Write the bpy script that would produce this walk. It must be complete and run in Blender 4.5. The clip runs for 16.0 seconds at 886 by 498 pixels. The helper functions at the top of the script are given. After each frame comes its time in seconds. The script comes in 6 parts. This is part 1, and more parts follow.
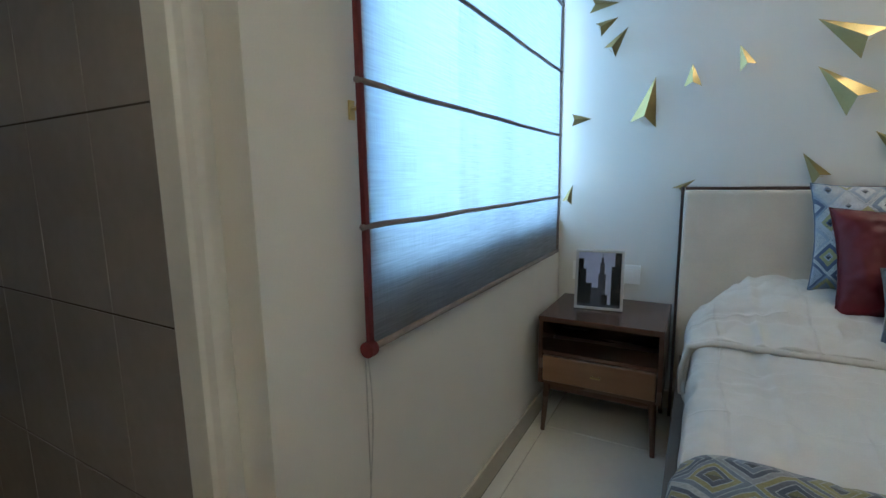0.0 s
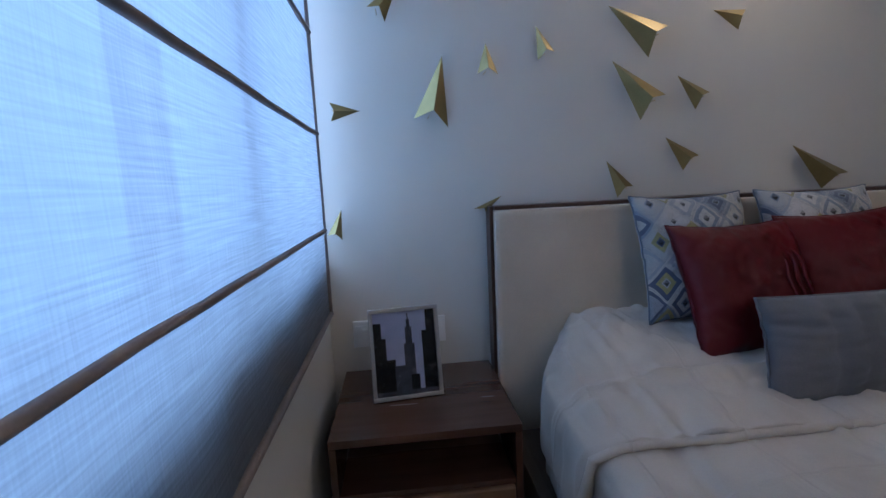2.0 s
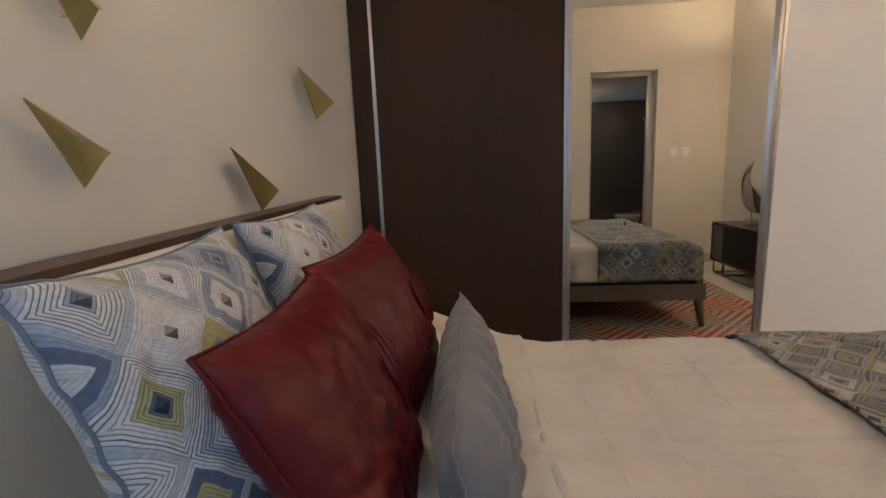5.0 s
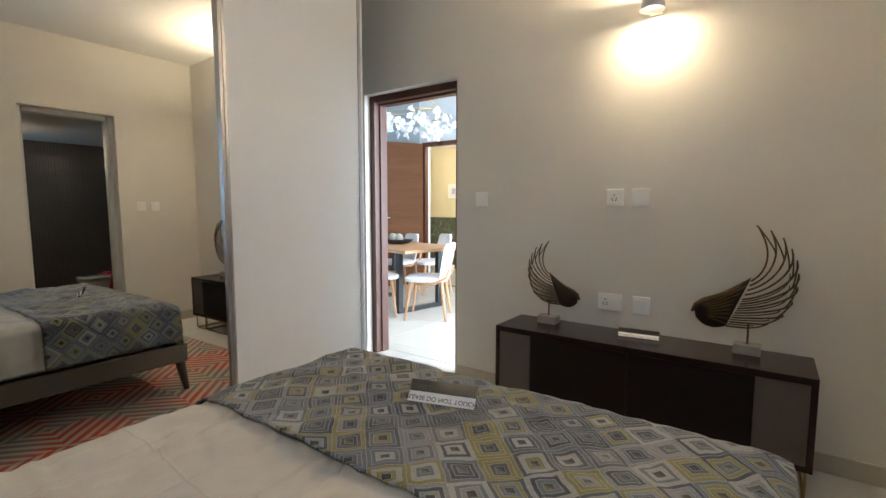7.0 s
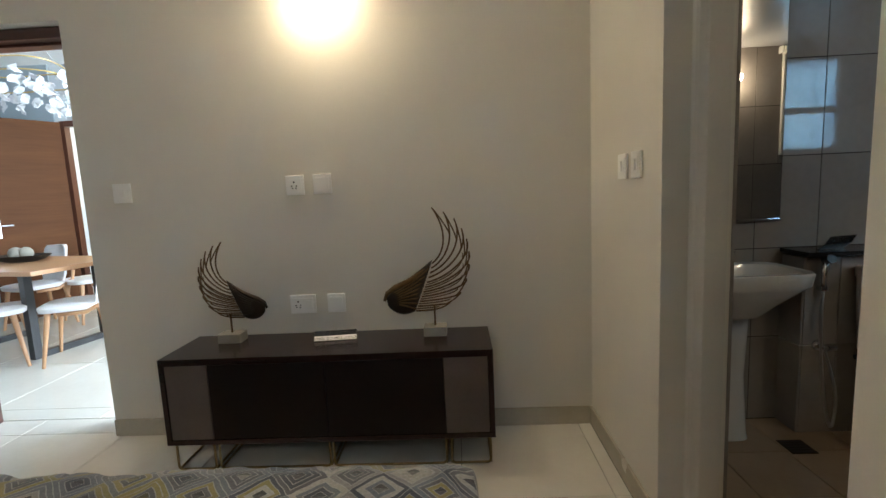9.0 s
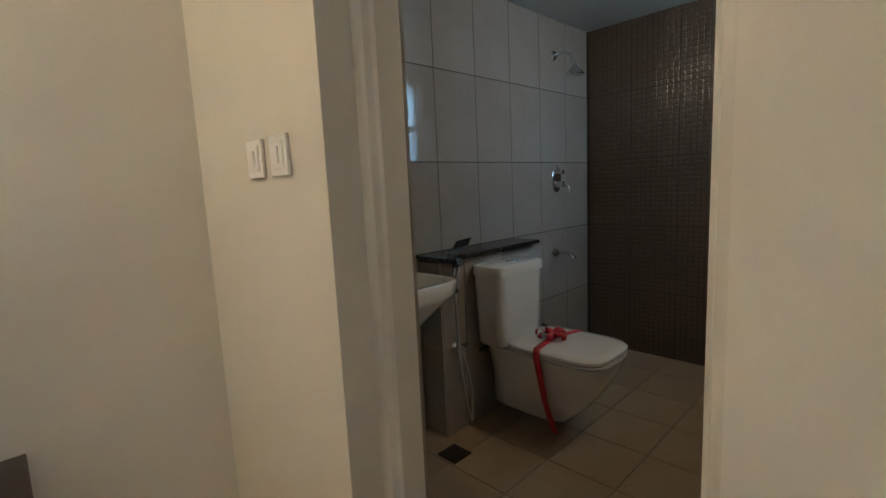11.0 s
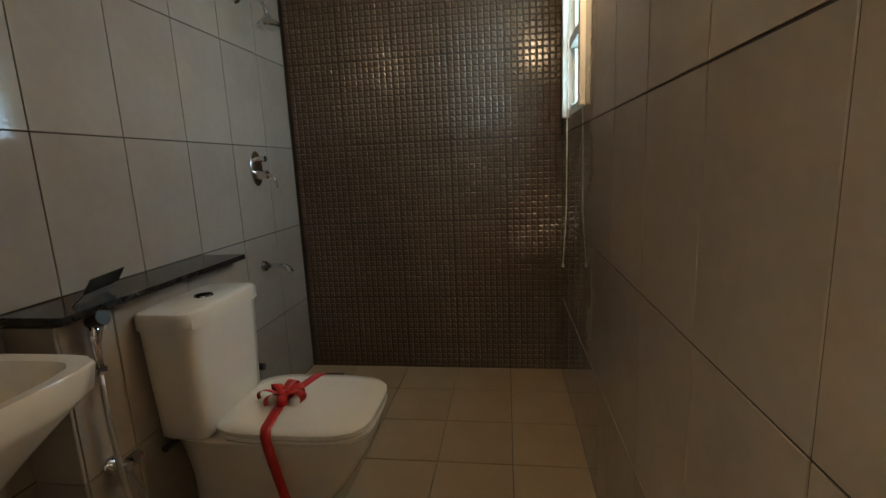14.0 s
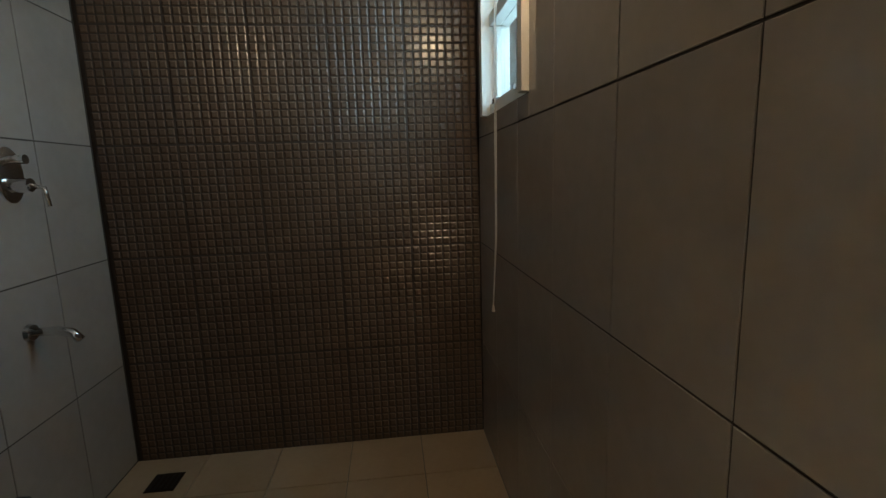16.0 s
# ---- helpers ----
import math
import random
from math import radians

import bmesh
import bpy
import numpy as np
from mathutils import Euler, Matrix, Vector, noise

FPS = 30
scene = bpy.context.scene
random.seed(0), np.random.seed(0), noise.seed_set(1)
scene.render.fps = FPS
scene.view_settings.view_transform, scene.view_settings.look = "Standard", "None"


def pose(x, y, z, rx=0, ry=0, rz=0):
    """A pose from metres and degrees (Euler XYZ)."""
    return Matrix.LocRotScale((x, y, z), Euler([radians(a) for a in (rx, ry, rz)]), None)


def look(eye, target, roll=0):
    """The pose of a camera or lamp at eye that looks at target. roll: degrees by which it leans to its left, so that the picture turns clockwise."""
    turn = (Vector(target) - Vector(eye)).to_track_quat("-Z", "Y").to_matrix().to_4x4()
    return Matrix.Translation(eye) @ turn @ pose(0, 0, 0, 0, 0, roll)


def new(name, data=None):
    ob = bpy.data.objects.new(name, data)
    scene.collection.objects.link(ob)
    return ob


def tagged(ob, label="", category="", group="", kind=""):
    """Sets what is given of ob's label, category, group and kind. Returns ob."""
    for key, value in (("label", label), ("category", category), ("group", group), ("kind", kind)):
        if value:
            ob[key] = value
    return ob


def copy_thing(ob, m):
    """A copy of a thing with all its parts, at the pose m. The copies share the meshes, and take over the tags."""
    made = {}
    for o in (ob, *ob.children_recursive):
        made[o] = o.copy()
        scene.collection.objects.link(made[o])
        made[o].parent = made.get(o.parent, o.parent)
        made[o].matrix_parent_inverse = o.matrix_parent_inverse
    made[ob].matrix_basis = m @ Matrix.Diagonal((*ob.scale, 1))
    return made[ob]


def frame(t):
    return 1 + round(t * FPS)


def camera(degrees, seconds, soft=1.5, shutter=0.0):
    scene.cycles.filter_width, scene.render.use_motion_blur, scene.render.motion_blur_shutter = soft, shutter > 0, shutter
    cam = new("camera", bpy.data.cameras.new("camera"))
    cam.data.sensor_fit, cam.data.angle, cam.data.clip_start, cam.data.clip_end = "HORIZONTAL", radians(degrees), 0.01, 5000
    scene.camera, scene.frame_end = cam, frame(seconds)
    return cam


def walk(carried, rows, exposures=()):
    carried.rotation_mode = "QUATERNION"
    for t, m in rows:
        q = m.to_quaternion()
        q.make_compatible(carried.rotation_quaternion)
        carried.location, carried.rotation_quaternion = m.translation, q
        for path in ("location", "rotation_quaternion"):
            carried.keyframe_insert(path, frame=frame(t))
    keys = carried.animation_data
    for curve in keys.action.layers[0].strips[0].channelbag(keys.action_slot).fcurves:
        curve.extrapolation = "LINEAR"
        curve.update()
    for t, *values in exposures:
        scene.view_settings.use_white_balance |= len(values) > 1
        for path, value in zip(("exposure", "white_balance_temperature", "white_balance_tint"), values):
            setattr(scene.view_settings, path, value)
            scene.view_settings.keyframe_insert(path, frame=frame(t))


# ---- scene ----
cam = camera(87.9, 16.0)
PATH = [
    (0.0, 0.000, 0.272, 1.155, 81.26, 0.91, 29.16),
    (0.5, -0.129, 0.446, 1.155, 81.61, 2.17, 20.03),
    (1.0, -0.244, 0.640, 1.171, 81.41, 3.51, 11.25),
    (1.5, -0.350, 0.857, 1.177, 81.86, 3.43, 0.40),
    (2.0, -0.383, 1.083, 1.183, 81.94, 2.68, -5.65),
    (2.5, -0.356, 1.367, 1.205, 81.37, 1.74, -9.43),
    (3.0, -0.361, 1.597, 1.192, 80.65, 0.64, -19.04),
    (3.5, -0.313, 1.811, 1.197, 82.00, 0.61, -36.18),
    (4.0, -0.225, 1.934, 1.202, 82.03, 1.43, -51.15),
    (4.5, -0.092, 2.039, 1.206, 80.10, 4.04, -65.89),
    (5.0, 0.003, 2.094, 1.207, 79.36, 2.28, -86.15),
    (7.5, 0.060, 1.898, 1.222, 84.23, 1.10, -154.11),
    (8.0, 0.047, 1.814, 1.215, 82.65, 2.15, -162.50),
    (8.5, 0.033, 1.676, 1.213, 82.25, 2.78, -170.04),
    (9.0, -0.009, 1.533, 1.215, 82.77, 2.66, -178.17),
    (9.5, -0.032, 1.398, 1.187, 82.83, 2.58, -190.46),
    (10.0, -0.045, 1.223, 1.175, 82.89, 2.48, -204.50),
    (12.5, -0.349, 0.637, 1.204, 82.22, 1.80, -247.88),
    (13.0, -0.419, 0.590, 1.205, 82.32, 1.79, -255.89),
    (13.5, -0.551, 0.520, 1.187, 80.59, 2.68, -258.62),
    (14.0, -0.671, 0.481, 1.173, 79.64, 2.54, -262.32),
    (14.5, -0.789, 0.403, 1.176, 81.67, 3.45, -271.73),
    (15.0, -0.912, 0.368, 1.179, 80.83, 2.13, -278.81),
    (15.5, -1.089, 0.383, 1.155, 80.42, 2.21, -278.01),
    (16.0, -1.272, 0.397, 1.161, 80.72, 1.71, -276.67),
]
EXPOSURES = [(0.0, 1.25, 5200, 5), (1.0, 0.85, 5000, 10), (1.5, 0.6, 4950, 16), (2.0, 0.45, 5100, 22), (2.5, 0.45, 5600, 22), (3.0, 0.5, 6000, 23), (3.5, 0.65, 6500, 25), (4.0, 0.9, 6800, 25), (4.5, 1.05, 7000, 25), (5.0, 1.4, 7000, 23), (7.5, 1.35, 5950, 12),
             (8.5, 1.15, 5850, 11), (9.0, 1.15, 6100, 10), (10.0, 1.45, 6400, 11), (12.5, 1.7, 6900, 13), (13.5, 2.1, 8000, 14), (15.0, 1.85, 7500, 12), (16.0, 1.7, 7100, 12)]
walk(cam, [(t, pose(x, y, z, rx, ry, rz)) for t, x, y, z, rx, ry, rz in PATH], EXPOSURES)

# ---- world, sun, large lights ----
world = bpy.data.worlds.new("world")
scene.world = world
world.use_nodes = True
wn, wl = world.node_tree.nodes, world.node_tree.links
sky = wn.new("ShaderNodeTexSky")
sky.sky_type, sky.sun_disc = "NISHITA", False
sky.sun_elevation, sky.sun_rotation = radians(48), radians(200)
wl.new(sky.outputs[0], wn["Background"].inputs[0])
wn["Background"].inputs[1].default_value = 0.12
sun = new("sun", bpy.data.lights.new("sun", "SUN"))
sun.data.energy, sun.data.angle, sun.data.color = 2.5, radians(0.6), (1.0, 0.94, 0.85)
sun.matrix_world = look((1.2, -6.0, 9.0), (0, 0, 0))


def area(name, place, target, sx, sy, watts, colour):
    lamp = bpy.data.lights.new(name, "AREA")
    lamp.shape, lamp.size, lamp.size_y, lamp.energy, lamp.color = "RECTANGLE", sx, sy, watts, colour
    ob = new(name, lamp)
    ob.matrix_world = look(place, target)
    return ob


# daylight in the openings: bedroom window, an added unseen opening on the living room's west side, bathroom window
area("unseen_opening_light", (-0.56, -2.3, 1.35), (3.0, -2.2, 1.2), 2.1, 2.3, 125, (0.78, 0.90, 1.0))
area("bedroom_window_light", (-0.775, 1.896, 1.60), (0.5, 1.896, 1.60), 1.57, 1.28, 11.0, (0.56, 0.79, 1.0))
area("bath_window_light", (-2.76, 0.93, 1.72), (-2.76, 0.0, 1.5), 0.46, 0.62, 1.15, (0.42, 0.78, 1.0))


def bulb(name, place, watts, colour, radius=0.03):
    lamp = bpy.data.lights.new(name, "POINT")
    lamp.energy, lamp.color, lamp.shadow_soft_size = watts, colour, radius
    ob = new(name, lamp)
    ob.location = place
    return ob


WARM = (1.0, 0.78, 0.50)


def up_and_down(x, y, up, down):
    """The light that leaves a wall lamp through the open top and bottom of its shade."""
    for z, aim, watts, size in ((2.309, 3.0, up, 0.084), (2.211, 1.0, down, 0.112)):
        ob = area("wall_lamp_light", (x, y, z), (x, y, aim), size, size, watts, WARM)
        ob.data.shape = "DISK"


up_and_down(0.61, -0.62, 9.0, 2.7)
up_and_down(0.87, 2.60, 3.2, 1.2)
bulb("bath_lamp_bulb", (-2.13, 0.70, 1.95), 3.1, WARM, 0.03)
# added fill near the lobby's lit ceiling panel; it has no fitting
bulb("lobby_fill", (4.2, -5.4, 2.2), 40, (1.0, 0.86, 0.62), 0.15)


# ---- materials ----
def nodes_of(name):
    m = bpy.data.materials.new(name)
    m.use_nodes = True
    return m, m.node_tree.nodes, m.node_tree.links, m.node_tree.nodes["Principled BSDF"]


def ramp(nd, stops):
    r = nd.new("ShaderNodeValToRGB")
    while len(r.color_ramp.elements) < len(stops):
        r.color_ramp.elements.new(0.5)
    for e, (p, c) in zip(r.color_ramp.elements, stops):
        e.position, e.color = p, (*c, 1)
    return r


def noise_tex(nd, ln, scale, detail=4, stretch=(1, 1, 1), kind="Object"):
    tc = nd.new("ShaderNodeTexCoord")
    mp = nd.new("ShaderNodeMapping")
    mp.inputs["Scale"].default_value = stretch
    ln.new(tc.outputs[kind], mp.inputs[0])
    n = nd.new("ShaderNodeTexNoise")
    n.inputs["Scale"].default_value, n.inputs["Detail"].default_value = scale, detail
    ln.new(mp.outputs[0], n.inputs["Vector"])
    return n


def surface(name, a, b, scale=3, fine=60, rough=0.5, metal=0.0, bump=0.1, stretch=(1, 1, 1), rough_var=0.1, piece=0.0, coat=0.0, sheen=0.0, spec=0.5, crease=0.0, seam=None):
    """Two colours mixed by a broad noise and a fine grain, with bump and uneven gloss."""
    m, nd, ln, p = nodes_of(name)
    n1, n2 = noise_tex(nd, ln, scale, 5, stretch), noise_tex(nd, ln, fine, 3, stretch)
    mix = nd.new("ShaderNodeMath")
    mix.operation = "MULTIPLY_ADD"
    ln.new(n2.outputs[0], mix.inputs[0])
    mix.inputs[1].default_value = 0.35
    ln.new(n1.outputs[0], mix.inputs[2])
    r = ramp(nd, [(0.42, a), (0.92, b)])
    ln.new(mix.outputs[0], r.inputs[0])
    colour = r.outputs[0]
    if piece:
        info = nd.new("ShaderNodeObjectInfo")
        hsv = nd.new("ShaderNodeHueSaturation")
        mr = nd.new("ShaderNodeMapRange")
        mr.inputs["To Min"].default_value, mr.inputs["To Max"].default_value = 1 - piece, 1 + piece
        ln.new(info.outputs["Random"], mr.inputs[0])
        ln.new(mr.outputs[0], hsv.inputs["Value"])
        ln.new(colour, hsv.inputs["Color"])
        colour = hsv.outputs[0]
    ln.new(colour, p.inputs["Base Color"])
    rr = nd.new("ShaderNodeMapRange")
    rr.inputs["To Min"].default_value, rr.inputs["To Max"].default_value = max(0.02, rough - rough_var), min(1, rough + rough_var)
    ln.new(n1.outputs[0], rr.inputs[0])
    ln.new(rr.outputs[0], p.inputs["Roughness"])
    p.inputs["Metallic"].default_value = metal
    p.inputs["Coat Weight"].default_value = coat
    p.inputs["Specular IOR Level"].default_value = spec
    p.inputs["Sheen Weight"].default_value = sheen
    if bump:
        bp = nd.new("ShaderNodeBump")
        bp.inputs["Strength"].default_value, bp.inputs["Distance"].default_value = bump, 0.004
        ln.new(n2.outputs[0], bp.inputs["Height"])
        ln.new(bp.outputs[0], p.inputs["Normal"])
        if crease:
            last = bp
            for size, turn, amount in ((3.2, 35, 1.0), (7.5, -20, 0.5), (15.0, 50, 0.16)):
                tc, mp, cr = nd.new("ShaderNodeTexCoord"), nd.new("ShaderNodeMapping"), nd.new("ShaderNodeTexNoise")
                mp.inputs["Rotation"].default_value, mp.inputs["Scale"].default_value = (0, 0, radians(turn)), (2.4, 0.8, 1.0)
                cr.noise_type = "RIDGED_MULTIFRACTAL"
                cr.inputs["Scale"].default_value, cr.inputs["Detail"].default_value, cr.inputs["Distortion"].default_value = size, 1.5, 0.4
                ln.new(tc.outputs["Object"], mp.inputs[0])
                ln.new(mp.outputs[0], cr.inputs["Vector"])
                b2 = nd.new("ShaderNodeBump")
                b2.inputs["Strength"].default_value, b2.inputs["Distance"].default_value = 0.8, crease * amount
                ln.new(cr.outputs[0], b2.inputs["Height"])
                ln.new(last.outputs[0], b2.inputs["Normal"])
                last = b2
            if seam:
                tc, wv = nd.new("ShaderNodeTexCoord"), noise_tex(nd, ln, 1.7, 1)
                sp3 = nd.new("ShaderNodeSeparateXYZ")
                ln.new(tc.outputs["Object"], sp3.inputs[0])
                for axis, step in enumerate(seam):
                    chain = None
                    for kind, num in (("MULTIPLY_ADD", 1.0), ("DIVIDE", step), ("FRACT", 0), ("SUBTRACT", 0.5), ("ABSOLUTE", 0), ("MULTIPLY", step), ("DIVIDE", 0.006), ("SUBTRACT", 1.0), ("MULTIPLY", -1.0)):
                        q = nd.new("ShaderNodeMath")
                        q.operation, q.use_clamp = kind, kind == "MULTIPLY" and num == -1.0
                        if chain is None:
                            ln.new(wv.outputs[0], q.inputs[0])
                            q.inputs[1].default_value = 0.10
                            ln.new(sp3.outputs[axis], q.inputs[2])
                        else:
                            ln.new(chain, q.inputs[0])
                            q.inputs[1].default_value = num
                        chain = q.outputs[0]
                    b3 = nd.new("ShaderNodeBump")
                    b3.inputs["Strength"].default_value, b3.inputs["Distance"].default_value = 0.7, 0.0028
                    ln.new(chain, b3.inputs["Height"])
                    ln.new(last.outputs[0], b3.inputs["Normal"])
                    last = b3
            ln.new(last.outputs[0], p.inputs["Normal"])
    return m


def glow(name, colour, strength):
    m, nd, ln, p = nodes_of(name)
    p.inputs["Base Color"].default_value = (*colour, 1)
    p.inputs["Emission Color"].default_value = (*colour, 1)
    p.inputs["Emission Strength"].default_value = strength
    return m


def glass(name, tint=(0.95, 0.98, 0.98), rough=0.0):
    m, nd, ln, p = nodes_of(name)
    p.inputs["Base Color"].default_value = (*tint, 1)
    p.inputs["Roughness"].default_value = rough
    p.inputs["Transmission Weight"].default_value = 1.0
    p.inputs["IOR"].default_value = 1.2
    return m


def woven(name, base, translucent, gaps):
    """Sheer slub cloth: horizontal slubs, part translucent, part open weave."""
    m, nd, ln, p = nodes_of(name)
    slub = noise_tex(nd, ln, 11, 6, (1, 0.7, 22))
    warp = noise_tex(nd, ln, 16, 4, (1, 22, 0.7))
    mul = nd.new("ShaderNodeMath")
    mul.operation = "MULTIPLY_ADD"
    ln.new(warp.outputs[0], mul.inputs[0])
    mul.inputs[1].default_value = 0.5
    ln.new(slub.outputs[0], mul.inputs[2])
    r = ramp(nd, [(0.5, tuple(c * 0.72 for c in base)), (1.0, base)])
    ln.new(mul.outputs[0], r.inputs[0])
    ln.new(r.outputs[0], p.inputs["Base Color"])
    p.inputs["Roughness"].default_value = 0.9
    tr = nd.new("ShaderNodeBsdfTranslucent")
    ln.new(r.outputs[0], tr.inputs[0])
    m1 = nd.new("ShaderNodeMixShader")
    m1.inputs[0].default_value = translucent
    ln.new(p.outputs[0], m1.inputs[1])
    ln.new(tr.outputs[0], m1.inputs[2])
    clear = nd.new("ShaderNodeBsdfTransparent")
    hole = nd.new("ShaderNodeMapRange")
    hole.inputs["From Min"].default_value, hole.inputs["From Max"].default_value = 0.55, 0.95
    hole.inputs["To Min"].default_value, hole.inputs["To Max"].default_value = gaps * 1.5, gaps * 0.5
    ln.new(mul.outputs[0], hole.inputs[0])
    m2 = nd.new("ShaderNodeMixShader")
    ln.new(hole.outputs[0], m2.inputs[0])
    ln.new(m1.outputs[0], m2.inputs[1])
    ln.new(clear.outputs[0], m2.inputs[2])
    ln.new(m2.outputs[0], nd["Material Output"].inputs[0])
    return m


def diamonds(name, a, b, rings, palette, line_colour, line_width, heart, zone):
    """Printed cloth of concentric brushed diamonds, a x b metres each, in blue, grey, white and mustard."""
    m, nd, ln, p = nodes_of(name)
    tc = nd.new("ShaderNodeTexCoord")
    wob = nd.new("ShaderNodeTexNoise")
    wob.inputs["Scale"].default_value = 9
    ln.new(tc.outputs["UV"], wob.inputs["Vector"])
    add = nd.new("ShaderNodeVectorMath")
    add.operation = "MULTIPLY_ADD"
    ln.new(wob.outputs["Color"], add.inputs[0])
    add.inputs[1].default_value = (0.022, 0.022, 0)
    ln.new(tc.outputs["UV"], add.inputs[2])
    sep = nd.new("ShaderNodeSeparateXYZ")
    ln.new(add.outputs[0], sep.inputs[0])

    def op(kind, x, y=None):
        n = nd.new("ShaderNodeMath")
        n.operation = kind
        for s, v in zip(n.inputs, (x, y)):
            if isinstance(v, (int, float)):
                s.default_value = v
            elif v is not None:
                ln.new(v, s)
        return n.outputs[0]

    u, v = op("DIVIDE", sep.outputs[0], a), op("DIVIDE", sep.outputs[1], b)
    s, d = op("ADD", u, v), op("SUBTRACT", u, v)
    fs, fd = op("ABSOLUTE", op("SUBTRACT", op("FRACT", s), 0.5)), op("ABSOLUTE", op("SUBTRACT", op("FRACT", d), 0.5))
    dist = op("MULTIPLY", op("MAXIMUM", fs, fd), 2.0)
    ring = op("FLOOR", op("MULTIPLY", dist, rings))
    cell = nd.new("ShaderNodeCombineXYZ")
    ln.new(op("FLOOR", s), cell.inputs[0])
    ln.new(op("FLOOR", d), cell.inputs[1])
    ln.new(op("FLOOR", op("DIVIDE", op("ADD", ring, 0.01), zone)), cell.inputs[2])
    wn2 = nd.new("ShaderNodeTexWhiteNoise")
    ln.new(cell.outputs[0], wn2.inputs["Vector"])
    r = ramp(nd, palette)
    r.color_ramp.interpolation = "CONSTANT"
    ln.new(wn2.outputs["Value"], r.inputs[0])
    brush = nd.new("ShaderNodeTexNoise")
    brush.inputs["Scale"].default_value, brush.inputs["Detail"].default_value = 160, 4
    ln.new(tc.outputs["UV"], brush.inputs["Vector"])
    line = op("GREATER_THAN", op("ABSOLUTE", op("SUBTRACT", op("FRACT", op("MULTIPLY", dist, rings)), 0.5)), 0.5 - line_width)
    mixl = nd.new("ShaderNodeMix")
    mixl.data_type = "RGBA"
    sep2 = nd.new("ShaderNodeSeparateColor")
    ln.new(wn2.outputs["Color"], sep2.inputs[0])
    force = op("ADD", 0.72, 0.0) if zone == 1 else op("ADD", 0.12, op("MULTIPLY", sep2.outputs[1], 0.85))
    ln.new(op("MULTIPLY", line, force), mixl.inputs[0])
    ln.new(r.outputs[0], mixl.inputs[6])
    mixl.inputs[7].default_value = (*line_colour, 1)
    hsv = nd.new("ShaderNodeHueSaturation")
    mr = nd.new("ShaderNodeMapRange")
    mr.inputs["To Min"].default_value, mr.inputs["To Max"].default_value = 0.55, 1.35
    ln.new(brush.outputs[0], mr.inputs[0])
    half = op("GREATER_THAN", op("SUBTRACT", op("FRACT", d), 0.5), op("SUBTRACT", op("FRACT", s), 0.5))
    dim = op("SUBTRACT", 1.0, op("MULTIPLY", op("LESS_THAN", ring, 0.5 + (rings > 6)), op("ADD", heart, op("MULTIPLY", half, 0.35))))
    ln.new(op("MULTIPLY", mr.outputs[0], dim), hsv.inputs["Value"])
    ln.new(mixl.outputs[2], hsv.inputs["Color"])
    ln.new(hsv.outputs[0], p.inputs["Base Color"])
    p.inputs["Roughness"].default_value = 0.8
    p.inputs["Sheen Weight"].default_value = 0.2
    bp = nd.new("ShaderNodeBump")
    bp.inputs["Strength"].default_value, bp.inputs["Distance"].default_value = 0.35, 0.003
    ln.new(brush.outputs[0], bp.inputs["Height"])
    ln.new(bp.outputs[0], p.inputs["Normal"])
    return m


def chevron(name):
    """Rug: coral and grey hatched chevrons on a sand ground."""
    m, nd, ln, p = nodes_of(name)
    tc = nd.new("ShaderNodeTexCoord")
    mp = nd.new("ShaderNodeMapping")
    mp.inputs["Scale"].default_value = (3.2, 3.2, 1)
    ln.new(tc.outputs["Object"], mp.inputs[0])
    ck = nd.new("ShaderNodeTexChecker")
    ck.inputs["Scale"].default_value = 1.0
    ln.new(mp.outputs[0], ck.inputs[0])
    waves = []
    for turn in (45, -45):
        m2 = nd.new("ShaderNodeMapping")
        m2.inputs["Rotation"].default_value = (0, 0, radians(turn))
        ln.new(tc.outputs["Object"], m2.inputs[0])
        w = nd.new("ShaderNodeTexWave")
        w.inputs["Scale"].default_value, w.inputs["Distortion"].default_value = 5.5, 0.6
        ln.new(m2.outputs[0], w.inputs[0])
        waves.append(w)
    mx = nd.new("ShaderNodeMix")
    ln.new(ck.outputs["Fac"], mx.inputs[0])
    ln.new(waves[0].outputs["Fac"], mx.inputs[2])
    ln.new(waves[1].outputs["Fac"], mx.inputs[3])
    patch = noise_tex(nd, ln, 2.2, 2)
    th = ramp(nd, [(0.44, (0.45, 0.05, 0.03)), (0.56, (0.17, 0.16, 0.16))])
    ln.new(patch.outputs[0], th.inputs[0])
    st = ramp(nd, [(0.5, (0, 0, 0)), (0.56, (1, 1, 1))])
    ln.new(mx.outputs[0], st.inputs[0])
    fin = nd.new("ShaderNodeMix")
    fin.data_type = "RGBA"
    ln.new(st.outputs[0], fin.inputs[0])
    ln.new(th.outputs[0], fin.inputs[6])
    fin.inputs[7].default_value = (0.42, 0.33, 0.22, 1)
    ln.new(fin.outputs[2], p.inputs["Base Color"])
    p.inputs["Roughness"].default_value = 0.95
    pile = noise_tex(nd, ln, 400, 2)
    bp = nd.new("ShaderNodeBump")
    bp.inputs["Strength"].default_value = 0.5
    ln.new(pile.outputs[0], bp.inputs["Height"])
    ln.new(bp.outputs[0], p.inputs["Normal"])
    return m


